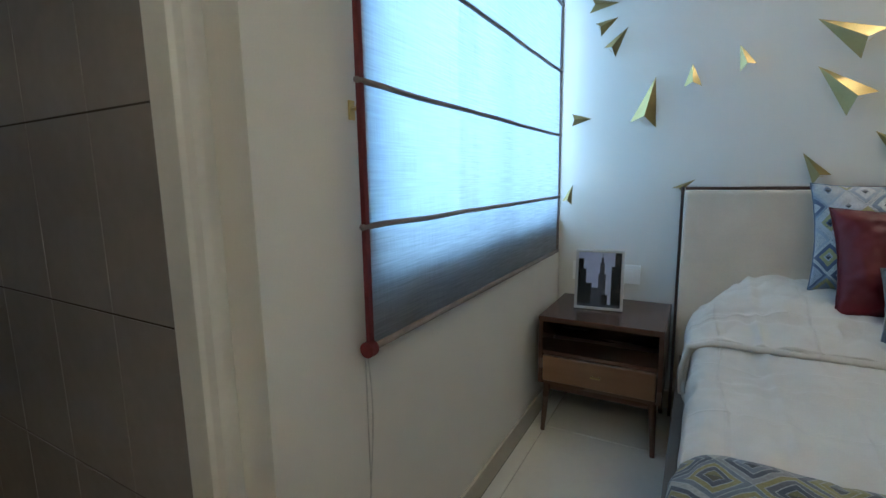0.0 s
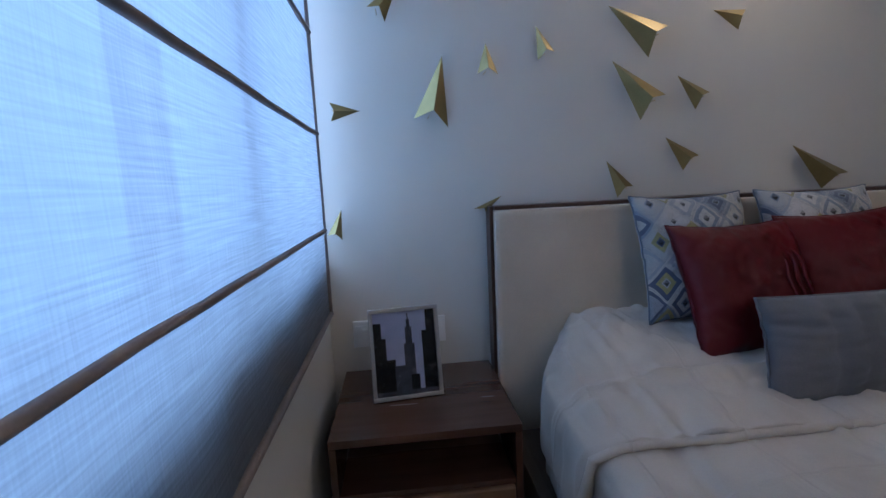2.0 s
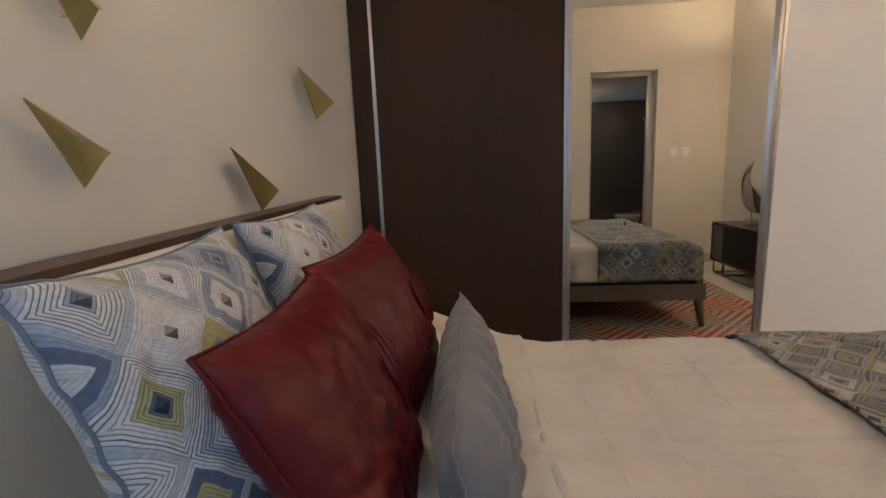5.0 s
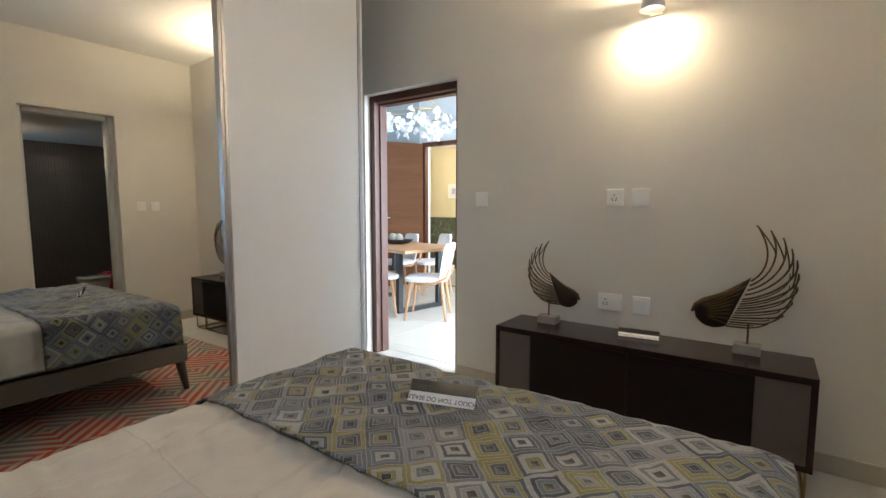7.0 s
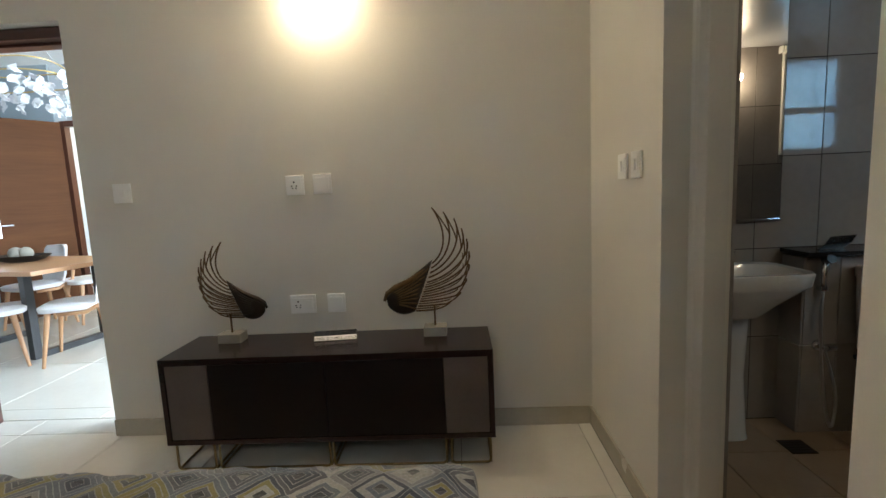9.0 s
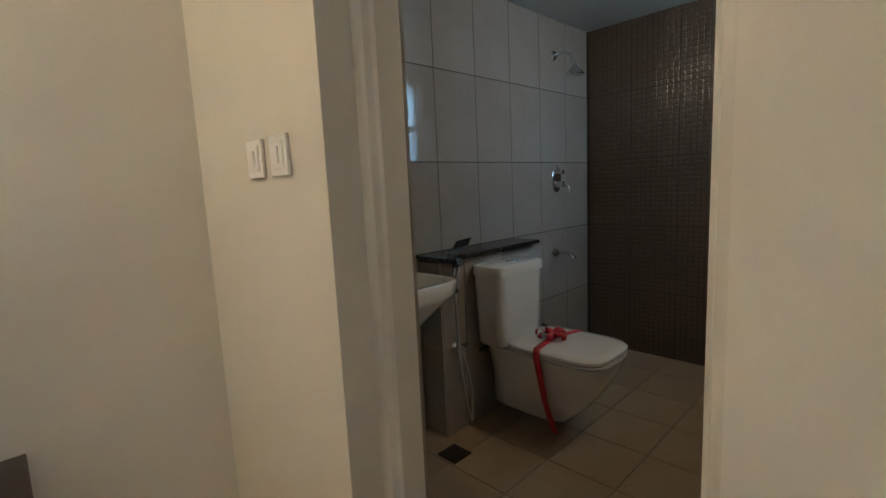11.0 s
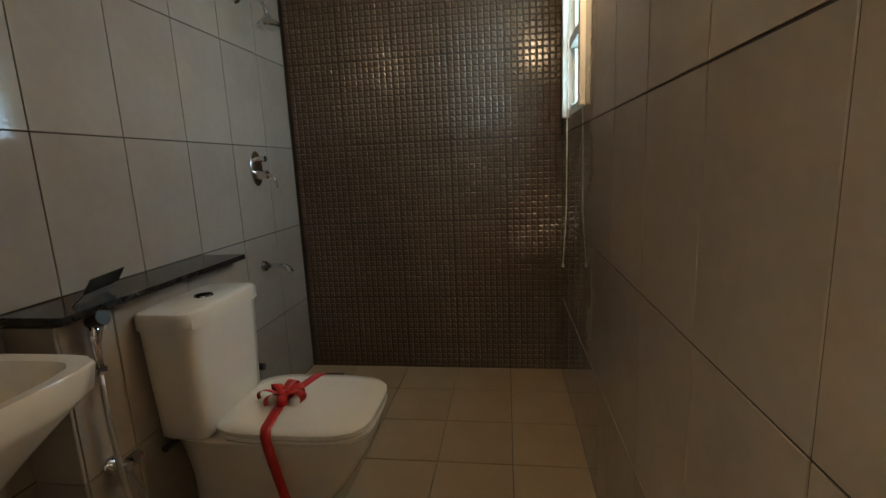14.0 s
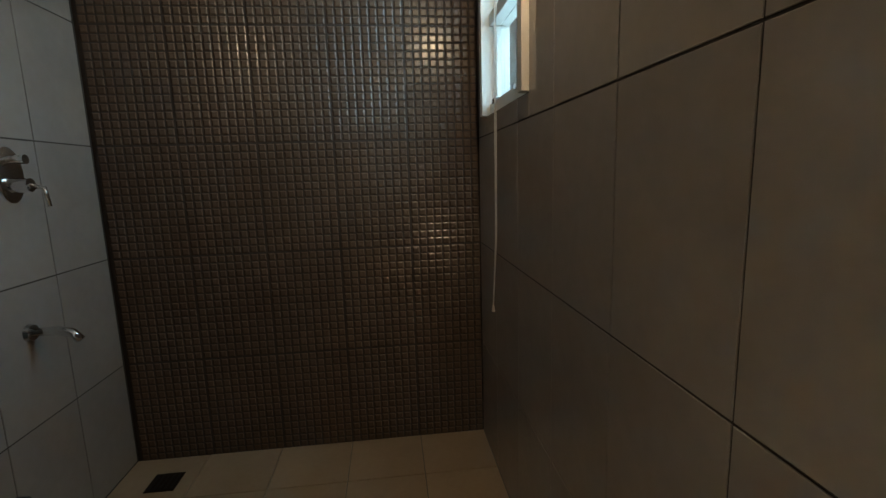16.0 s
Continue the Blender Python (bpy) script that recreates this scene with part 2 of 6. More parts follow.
def garden(name, strength):
    """Distant daylight: pale sky above, blurred foliage below and at one side."""
    m, nd, ln, p = nodes_of(name)
    n = noise_tex(nd, ln, 1.6, 6)
    tc = nd.new("ShaderNodeTexCoord")
    sep = nd.new("ShaderNodeSeparateXYZ")
    ln.new(tc.outputs["Object"], sep.inputs[0])
    lift = nd.new("ShaderNodeMath")
    lift.operation = "MULTIPLY_ADD"
    ln.new(sep.outputs[2], lift.inputs[0])
    lift.inputs[1].default_value = 0.10
    ln.new(n.outputs[0], lift.inputs[2])
    r = ramp(nd, [(0.36, (0.10, 0.24, 0.20)), (0.46, (0.24, 0.46, 0.48)), (0.54, (0.32, 0.61, 0.94)), (0.9, (0.42, 0.71, 1.0))])
    ln.new(lift.outputs[0], r.inputs[0])
    ln.new(r.outputs[0], p.inputs["Emission Color"])
    p.inputs["Emission Strength"].default_value = strength
    p.inputs["Base Color"].default_value = (0, 0, 0, 1)
    return m


M_WALL = surface("wall_paint", (0.66, 0.635, 0.57), (0.72, 0.695, 0.63), 1.5, 220, 0.6, bump=0.06)
M_CEIL = surface("ceiling_paint", (0.76, 0.75, 0.72), (0.8, 0.79, 0.76), 1.2, 150, 0.7, bump=0.05)
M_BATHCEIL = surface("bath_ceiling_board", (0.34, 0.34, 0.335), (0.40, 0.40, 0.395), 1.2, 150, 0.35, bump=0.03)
M_FLOOR = surface("vitrified_tile", (0.66, 0.63, 0.56), (0.72, 0.70, 0.63), 1.8, 40, 0.10, bump=0.0, rough_var=0.05, piece=0.02, coat=0.3)
M_GROUT = surface("grout", (0.13, 0.12, 0.10), (0.2, 0.18, 0.15), 6, 120, 0.9)
M_BASE = surface("skirting_tile", (0.44, 0.40, 0.32), (0.52, 0.48, 0.40), 3, 60, 0.25, bump=0.02)
M_BTILE = surface("bath_wall_tile", (0.25, 0.222, 0.20), (0.31, 0.28, 0.255), 2.0, 25, 0.05, bump=0.006, rough_var=0.015, piece=0.03, stretch=(1, 1, 0.35), coat=0.1)
M_BFLOOR = surface("bath_floor_tile", (0.34, 0.25, 0.165), (0.42, 0.32, 0.22), 2.5, 60, 0.38, bump=0.05, piece=0.04)
M_MOSAIC = surface("mosaic_chip", (0.085, 0.058, 0.043), (0.125, 0.09, 0.068), 1.2, 30, 0.22, bump=0.0, rough_var=0.05, piece=0.10, spec=0.55)
M_MGROUT = surface("mosaic_grout", (0.026, 0.018, 0.014), (0.042, 0.03, 0.023), 5, 90, 0.7)
M_BGROUT = surface("bath_wall_grout", (0.035, 0.03, 0.026), (0.06, 0.05, 0.045), 6, 120, 0.95, spec=0.1)
M_TRIM = surface("painted_door_frame", (0.60, 0.585, 0.53), (0.67, 0.65, 0.60), 2, 90, 0.35, bump=0.04)
M_DARKWOOD = surface("dark_walnut", (0.032, 0.015, 0.009), (0.075, 0.036, 0.022), 3, 40, 0.38, bump=0.05, stretch=(1, 1, 0.08))
M_TABLEWOOD = surface("walnut_veneer", (0.055, 0.026, 0.016), (0.11, 0.056, 0.036), 3, 40, 0.28, bump=0.04, stretch=(0.08, 1, 1))
M_DRAWER = surface("drawer_veneer", (0.15, 0.075, 0.035), (0.23, 0.125, 0.065), 3, 40, 0.32, bump=0.04, stretch=(0.08, 1, 1))
M_FRAMEWOOD = surface("door_frame_mahogany", (0.06, 0.023, 0.013), (0.12, 0.046, 0.028), 3, 40, 0.3, bump=0.05, stretch=(1, 1, 0.08))
M_LEAF = surface("door_leaf_teak", (0.085, 0.032, 0.011), (0.135, 0.054, 0.02), 2.5, 40, 0.6, bump=0.04, spec=0.15, stretch=(0.08, 0.08, 1.5))
M_OAK = surface("chair_beech", (0.40, 0.21, 0.10), (0.52, 0.30, 0.16), 4, 60, 0.35, bump=0.04)
# broad two-tone noise puts the velvet's uneven sheen into its colour
M_UPH = surface("headboard_velvet", (0.52, 0.445, 0.345), (0.68, 0.595, 0.47), 3.5, 300, 0.85, bump=0.10, sheen=0.5)
M_QUILT = surface("quilt_cotton", (0.50, 0.455, 0.395), (0.60, 0.56, 0.495), 3, 260, 0.85, bump=0.12, sheen=0.2, crease=0.017, seam=(0.26, 0.34))
M_RED = surface("red_satin", (0.072, 0.002, 0.005), (0.108, 0.004, 0.009), 4, 300, 0.46, spec=0.3, bump=0.10, crease=0.0018)
M_VELVET = surface("grey_velvet", (0.11, 0.115, 0.128), (0.165, 0.17, 0.187), 5, 260, 0.8, bump=0.12, sheen=0.15, crease=0.005)
RUNNER = [(0.0, (0.042, 0.05, 0.066)), (0.20, (0.115, 0.127, 0.15)), (0.40, (0.205, 0.205, 0.20)), (0.52, (0.08, 0.08, 0.092)), (0.70, (0.31, 0.30, 0.27)), (0.80, (0.21, 0.182, 0.055))]
PILLOW = [(0.0, (0.50, 0.50, 0.49)), (0.25, (0.33, 0.36, 0.40)), (0.48, (0.22, 0.265, 0.33)), (0.66, (0.48, 0.48, 0.47)), (0.80, (0.08, 0.105, 0.17)), (0.90, (0.37, 0.345, 0.14))]
M_PRINT = diamonds("diamond_print_runner", 0.125, 0.125, 4, RUNNER, (0.33, 0.335, 0.325), 0.10, 0.4, 1)
M_PRINT2 = diamonds("diamond_print_pillow", 0.108, 0.13, 11, PILLOW, (0.05, 0.07, 0.12), 0.16, 0.55, 3)
M_RUG = chevron("chevron_rug")
M_SHEER = woven("blind_sheer", (0.36, 0.37, 0.39), 0.74, 0.05)
M_BINDING = surface("blind_seam_cloth", (0.20, 0.165, 0.15), (0.28, 0.235, 0.215), 20, 200, 0.9)
M_REDEDGE = surface("oxblood_binding", (0.085, 0.006, 0.009), (0.13, 0.011, 0.014), 20, 200, 0.75)
M_GOLD = surface("brushed_brass", (0.50, 0.36, 0.13), (0.66, 0.49, 0.20), 6, 240, 0.36, metal=1.0, bump=0.04)
M_BRASSLEG = surface("dull_brass_bar", (0.24, 0.17, 0.07), (0.34, 0.25, 0.11), 6, 200, 0.42, metal=0.9, bump=0.03)
M_PLANE = surface("gilded_sheet", (0.32, 0.25, 0.10), (0.44, 0.35, 0.15), 8, 240, 0.38, metal=0.85, bump=0.04)
M_CHROME = surface("chrome", (0.72, 0.73, 0.75), (0.8, 0.8, 0.82), 6, 100, 0.09, metal=1.0, bump=0.0, rough_var=0.04)
M_STEEL = surface("anodised_profile", (0.45, 0.45, 0.46), (0.55, 0.55, 0.56), 6, 160, 0.35, metal=0.9, bump=0.02)
M_BRONZE = surface("aged_bronze", (0.09, 0.055, 0.025), (0.19, 0.12, 0.055), 12, 120, 0.45, metal=0.8, bump=0.1)
M_BRONZE_D = surface("blackened_bronze", (0.022, 0.016, 0.012), (0.055, 0.04, 0.028), 12, 120, 0.42, metal=0.6, bump=0.1)
M_CONCRETE = surface("grey_stone", (0.27, 0.25, 0.21), (0.37, 0.35, 0.30), 14, 160, 0.8, bump=0.2)
M_PLASTIC = surface("white_plastic", (0.82, 0.82, 0.80), (0.86, 0.86, 0.84), 4, 90, 0.3, bump=0.0)
M_BLACK = surface("black_plastic", (0.012, 0.012, 0.012), (0.025, 0.025, 0.025), 8, 90, 0.4, bump=0.0)
M_CERAMIC = surface("sanitary_ceramic", (0.72, 0.70, 0.66), (0.78, 0.76, 0.72), 2, 40, 0.1, bump=0.0, rough_var=0.04, coat=0.5)
M_GRANITE = surface("black_granite", (0.008, 0.008, 0.009), (0.03, 0.03, 0.032), 30, 300, 0.16, bump=0.0)
M_RIBBON = surface("red_ribbon", (0.42, 0.012, 0.015), (0.58, 0.025, 0.03), 10, 200, 0.4, bump=0.05)
M_LAMINATE = surface("white_laminate", (0.845, 0.845, 0.835), (0.86, 0.86, 0.85), 0.7, 60, 0.32, bump=0.01, rough_var=0.02)
M_CARCASS = surface("espresso_laminate", (0.026, 0.0125, 0.0065), (0.05, 0.024, 0.013), 2.5, 50, 0.6, spec=0.25, bump=0.03, stretch=(1, 1, 0.08))
M_TVBLACK = surface("espresso_panel", (0.006, 0.0035, 0.003), (0.012, 0.007, 0.006), 3, 60, 0.55, spec=0.25, bump=0.02)
M_TVTOP = surface("espresso_top", (0.020, 0.011, 0.010), (0.036, 0.021, 0.018), 3, 60, 0.25, bump=0.02, stretch=(0.08, 1, 1))
M_TAUPE = surface("taupe_leather_panel", (0.085, 0.068, 0.058), (0.12, 0.10, 0.087), 6, 160, 0.6, bump=0.1)
M_BEDRAIL = surface("bed_rail_wood", (0.075, 0.055, 0.04), (0.13, 0.10, 0.075), 3, 50, 0.42, bump=0.04, stretch=(1, 0.08, 1))
M_CHAIRCLOTH = surface("chair_cloth", (0.66, 0.65, 0.66), (0.74, 0.73, 0.74), 6, 220, 0.85, bump=0.1)
M_LIVWALL = surface("living_wall_paint", (0.58, 0.62, 0.65), (0.64, 0.68, 0.71), 1.5, 160, 0.65)
M_TEAL = surface("teal_wall_paint", (0.32, 0.38, 0.42), (0.38, 0.44, 0.48), 1.5, 160, 0.65)
M_CREAM = surface("lobby_paint", (0.70, 0.62, 0.42), (0.76, 0.68, 0.48), 1.5, 160, 0.65)
M_GREENSTONE = surface("green_granite", (0.06, 0.075, 0.055), (0.15, 0.17, 0.13), 14, 120, 0.25)
M_PETAL = surface("white_petal", (0.72, 0.74, 0.78), (0.82, 0.84, 0.86), 10, 90, 0.5)
M_MIRROR, _nd, _ln, _p = nodes_of("mirror_silver")
_p.inputs["Base Color"].default_value, _p.inputs["Metallic"].default_value, _p.inputs["Roughness"].default_value = (0.86, 0.87, 0.86, 1), 1.0, 0.004
M_GLASS = glass("window_glass")
M_FROST = glass("acrylic", (0.9, 0.92, 0.93), 0.05)
M_SHADE = glow("lamp_shade_lit", (1.0, 0.86, 0.62), 9.0)
M_SHADE2 = glow("mirror_lamp_lit", (1.0, 0.84, 0.62), 12.0)
M_CEILGLOW = glow("lobby_panel_lit", (1.0, 0.92, 0.75), 4.0)
M_GARDEN = garden("garden_daylight", 2.3)
M_ALU = surface("white_window_profile", (0.68, 0.66, 0.62), (0.74, 0.72, 0.68), 4, 90, 0.4, bump=0.0)
M_PHOTO_SKY = surface("photo_sky", (0.40, 0.42, 0.62), (0.50, 0.52, 0.72), 20, 90, 0.25, bump=0.0)
M_PHOTO_MID = surface("photo_grey", (0.05, 0.05, 0.07), (0.10, 0.10, 0.13), 30, 120, 0.25, bump=0.0)
M_PHOTO_DARK = surface("photo_black", (0.008, 0.008, 0.012), (0.025, 0.025, 0.03), 30, 120, 0.25, bump=0.0)
M_INK = surface("black_ink", (0.01, 0.01, 0.01), (0.02, 0.02, 0.02), 10, 60, 0.5, bump=0.0)
M_SMOKE = surface("smoky_acrylic", (0.025, 0.025, 0.027), (0.05, 0.05, 0.052), 8, 90, 0.2, bump=0.0)
M_CARD = surface("white_card", (0.74, 0.75, 0.77), (0.8, 0.8, 0.82), 10, 60, 0.35, bump=0.0)
M_CORD = surface("cord_white", (0.5, 0.48, 0.44), (0.6, 0.58, 0.54), 30, 90, 0.7, bump=0.0)


# ---- mesh helpers ----
def origin_of(ob):
    v = Vector((0, 0, 0))
    while ob is not None:
        v = v + ob.location
        ob = ob.parent
    return v


def part(name, bm, material, parent=None, label="", smooth=False):
    """Links a bmesh drawn in world metres as one mesh object, under a thing or a part."""
    me = bpy.data.meshes.new(name)
    if parent is not None:
        bmesh.ops.translate(bm, vec=-origin_of(parent), verts=bm.verts)
    if smooth:
        for f in bm.faces:
            f.smooth = True
    bm.to_mesh(me)
    bm.free()
    me.materials.append(material)
    ob = new(name, me)
    ob.parent = parent
    if smooth == "auto":
        me.set_sharp_from_angle(angle=radians(40))
    return tagged(ob, label) if label else ob


def thing(name, place, label, category, group=""):
    ob = new(name)
    ob.location, ob.empty_display_size = place, 0.05
    return tagged(ob, label, category, group)


def piece(name, mesh, place, parent):
    ob = new(name, mesh)
    ob.location, ob.parent = place, parent
    return ob


def setting(ob, label, category):
    return tagged(ob, label, category, kind="structure")


def box(x0, x1, y0, y1, z0, z1, bevel=0.0, seg=2, bm=None):
    made = bmesh.new()
    bmesh.ops.create_cube(made, size=1.0)
    for v in made.verts:
        v.co = Vector(((x0 + x1) / 2 + v.co.x * (x1 - x0), (y0 + y1) / 2 + v.co.y * (y1 - y0), (z0 + z1) / 2 + v.co.z * (z1 - z0)))
    if bevel:
        bmesh.ops.bevel(made, geom=made.edges[:], offset=bevel, segments=seg, profile=0.7, affect="EDGES")
    return made if bm is None else join(bm, made)


def join(bm, other):
    me = bpy.data.meshes.new("tmp")
    other.to_mesh(me)
    other.free()
    bm.from_mesh(me)
    bpy.data.meshes.remove(me)
    return bm


def rod(a, b, r0, r1=None, seg=12, bm=None):
    """A round bar from a to b, tapering from r0 to r1."""
    a, b = Vector(a), Vector(b)
    made = bmesh.new()
    bmesh.ops.create_cone(made, cap_ends=True, segments=seg, radius1=r0, radius2=r0 if r1 is None else r1, depth=(b - a).length)
    turn = (b - a).to_track_quat("Z", "Y").to_matrix().to_4x4()
    bmesh.ops.transform(made, matrix=Matrix.Translation((a + b) / 2) @ turn, verts=made.verts)
    return made if bm is None else join(bm, made)


def tube(points, radius, seg=8, bm=None):
    """A round tube swept along points; radius may be a list."""
    pts = [Vector(p) for p in points]
    made = bmesh.new()
    rings = []
    side = None
    for i, p in enumerate(pts):
        d = (pts[min(i + 1, len(pts) - 1)] - pts[max(i - 1, 0)]).normalized()
        if side is None:
            side = d.orthogonal().normalized()
        side = (side - d * side.dot(d)).normalized()
        up = d.cross(side)
        r = radius[i] if isinstance(radius, (list, tuple)) else radius
        rings.append([made.verts.new(p + (side * math.cos(k * math.tau / seg) + up * math.sin(k * math.tau / seg)) * r) for k in range(seg)])
    for a, b in zip(rings, rings[1:]):
        for k in range(seg):
            made.faces.new((a[k], a[(k + 1) % seg], b[(k + 1) % seg], b[k]))
    made.faces.new(rings[0][::-1])
    made.faces.new(rings[-1])
    return made if bm is None else join(bm, made)


def bezier(p0, p1, p2, p3, n=12):
    p0, p1, p2, p3 = (Vector(p) for p in (p0, p1, p2, p3))
    return [p0 * (1 - t) ** 3 + p1 * 3 * t * (1 - t) ** 2 + p2 * 3 * t * t * (1 - t) + p3 * t ** 3 for t in (i / n for i in range(n + 1))]


def prism(outline, axis, a, b, bevel=0.0):
    """An outline of (u, v) pairs pushed along axis from a to b."""
    made = bmesh.new()
    put = {"x": lambda u, v, w: (w, u, v), "y": lambda u, v, w: (u, w, v), "z": lambda u, v, w: (u, v, w)}[axis]
    low, high = [made.verts.new(put(u, v, a)) for u, v in outline], [made.verts.new(put(u, v, b)) for u, v in outline]
    n = len(outline)
    made.faces.new(low[::-1])
    made.faces.new(high)
    for i in range(n):
        made.faces.new((low[i], low[(i + 1) % n], high[(i + 1) % n], high[i]))
    bmesh.ops.recalc_face_normals(made, faces=made.faces)
    if bevel:
        bmesh.ops.bevel(made, geom=made.edges[:], offset=bevel, segments=2, profile=0.7, affect="EDGES")
    return made


def loft(rings):
    """Skins rings of equal count, closed at both ends."""
    made = bmesh.new()
    vs = [[made.verts.new(p) for p in ring] for ring in rings]
    n = len(vs[0])
    for a, b in zip(vs, vs[1:]):
        for k in range(n):
            made.faces.new((a[k], a[(k + 1) % n], b[(k + 1) % n], b[k]))
    made.faces.new(vs[0][::-1])
    made.faces.new(vs[-1])
    bmesh.ops.recalc_face_normals(made, faces=made.faces)
    return made


def squircle(cx, cy, z, rx, ry, power=4, n=40, front=None):
    """A rounded rectangle ring in the plane z."""
    ring = []
    for k in range(n):
        a = k * math.tau / n
        c, s = math.cos(a), math.sin(a)
        r = (abs(c) ** power + abs(s) ** power) ** (-1 / power)
        ring.append((cx + rx * r * c, cy + ry * r * s, z))
    return ring


# ---- structure: bedroom ----
ROOM_H, BATH_H = 2.85, 2.18
X0, X1, Y0, Y1 = -0.65, 3.05, -0.72, 2.70
DOOR_X0, DOOR_X1, DOOR_H = 1.86, 2.75, 2.105
BD_Y0, BD_Y1, BD_H = 0.052, 0.788, 2.175
WIN_Y0, WIN_Y1, WIN_Z0, WIN_Z1 = 1.10, 2.692, 0.95, 2.25


def wall_with_hole(u0, u1, z1, holes, axis, a, b):
    """Wall slabs round its openings, as one mesh; holes are (u0, u1, z0, z1)."""
    bm = bmesh.new()
    cuts = sorted({u0, u1, *(h[0] for h in holes), *(h[1] for h in holes)})
    for p, q in zip(cuts, cuts[1:]):
        inside = [h for h in holes if h[0] <= p and q <= h[1]]
        spans = [(0.0, z1)] if not inside else [(0.0, inside[0][2]), (inside[0][3], z1)]
        for z0, zt in spans:
            if zt - z0 > 0.001:
                if axis == "y":
                    box(p, q, a, b, z0, zt, bm=bm)
                else:
                    box(a, b, p, q, z0, zt, bm=bm)
    bmesh.ops.remove_doubles(bm, verts=bm.verts, dist=0.0005)
    return bm


setting(part("wall_north", box(X0 - 0.2, X1 + 0.15, Y1, Y1 + 0.2, -0.05, ROOM_H), M_WALL), "plain off-white painted wall behind the bed", "wall")
setting(part("wall_south", wall_with_hole(X0 - 0.0, X1 + 0.15, ROOM_H, [(DOOR_X0, DOOR_X1, -0.05, DOOR_H)], "y", Y0 - 0.2, Y0), M_WALL),
        "off-white painted wall with the bedroom doorway", "wall")
setting(part("wall_west", wall_with_hole(Y0 - 0.2, Y1, ROOM_H, [(BD_Y0, BD_Y1, -0.05, BD_H), (WIN_Y0, WIN_Y1, WIN_Z0, WIN_Z1)], "x", X0 - 0.22, X0), M_WALL),
        "off-white painted wall with window and bathroom doorway", "wall")
setting(part("wall_east", box(X1, X1 + 0.15, Y0, Y1, -0.05, ROOM_H), M_WALL), "off-white painted wall behind the wardrobe", "wall")
setting(part("ceiling", box(X0 - 0.2, X1 + 0.15, Y0 - 0.2, Y1 + 0.2, ROOM_H, ROOM_H + 0.15), M_CEIL), "flat white painted bedroom ceiling", "ceiling")
floor = setting(part("floor", box(X0 - 0.0, X1, Y0 - 0.2, Y1, -0.12, -0.008), M_GROUT), "pale polished vitrified tile floor", "floor")

# skirting tiles
def skirting(bits, name="baseboard"):
    bm = bmesh.new()
    for b in bits:
        box(*b, 0.0, 0.092, bevel=0.002, seg=1, bm=bm)
    return setting(part(name, bm, M_BASE), "beige tile skirting along the wall foot", "skirting")


skirting([(X0 + 0.013, 1.848, Y0, Y0 + 0.012), (X0, X0 + 0.012, Y0 + 0.001, BD_Y0 - 0.002), (X0, X0 + 0.012, BD_Y1 + 0.002, Y1 - 0.013),
          (X0 + 0.013, 2.36, Y1 - 0.012, Y1), (DOOR_X1 + 0.002, X1, Y0, Y0 + 0.012), (DOOR_X0 - 0.012, DOOR_X0 - 0.0005, Y0 - 0.14, Y0 + 0.012)])

# bedroom door frame, set deep in the opening
frame_1 = setting(new("door_1"), "dark red-brown wooden door frame set in the doorway", "door frame")
for x0, x1 in ((DOOR_X0 + 0.001, DOOR_X0 + 0.05), (DOOR_X1 - 0.05, DOOR_X1 - 0.001)):
    part("jamb", box(x0, x1, Y0 - 0.19, Y0 - 0.06, 0.0, DOOR_H - 0.002, 0.004), M_FRAMEWOOD, frame_1)
    s = -1 if x0 > 2.3 else 1
    edge = (x1, x1 + 0.014) if s > 0 else (x0 - 0.014, x0)
    part("door_stop", box(*edge, Y0 - 0.19, Y0 - 0.115, 0.0, DOOR_H - 0.056, 0.003), M_FRAMEWOOD, frame_1)
part("head", box(DOOR_X0 + 0.051, DOOR_X1 - 0.051, Y0 - 0.19, Y0 - 0.06, DOOR_H - 0.055, DOOR_H - 0.002, 0.004), M_FRAMEWOOD, frame_1)
part("head_stop", box(DOOR_X0 + 0.066, DOOR_X1 - 0.066, Y0 - 0.19, Y0 - 0.115, DOOR_H - 0.07, DOOR_H - 0.056, 0.003), M_FRAMEWOOD, frame_1)

# bathroom door frame: painted, stepped
frame_2 = setting(new("door_2"), "cream painted stepped door frame of the bathroom", "door frame")
STEP = [(0.0, -0.180), (0.048, -0.180), (0.048, -0.112), (0.040, -0.105), (0.034, -0.090), (0.022, -0.085), (0.0, -0.085)]
for side in (0, 1):
    pts = [(X0 + v, BD_Y0 + 0.001 + u) if side == 0 else (X0 + v, BD_Y1 - 0.001 - u) for u, v in STEP]
    part("jamb", prism(pts, "z", 0.0, BD_H - 0.001, 0.002), M_TRIM, frame_2)
part("head", box(X0 - 0.180, X0 - 0.085, BD_Y0 + 0.050, BD_Y1 - 0.050, BD_H - 0.048, BD_H - 0.002, 0.003), M_TRIM, frame_2)
part("hinge", rod((X0 - 0.15, BD_Y1 - 0.051, 1.75), (X0 - 0.15, BD_Y1 - 0.051, 1.86), 0.006), M_CHROME, frame_2)

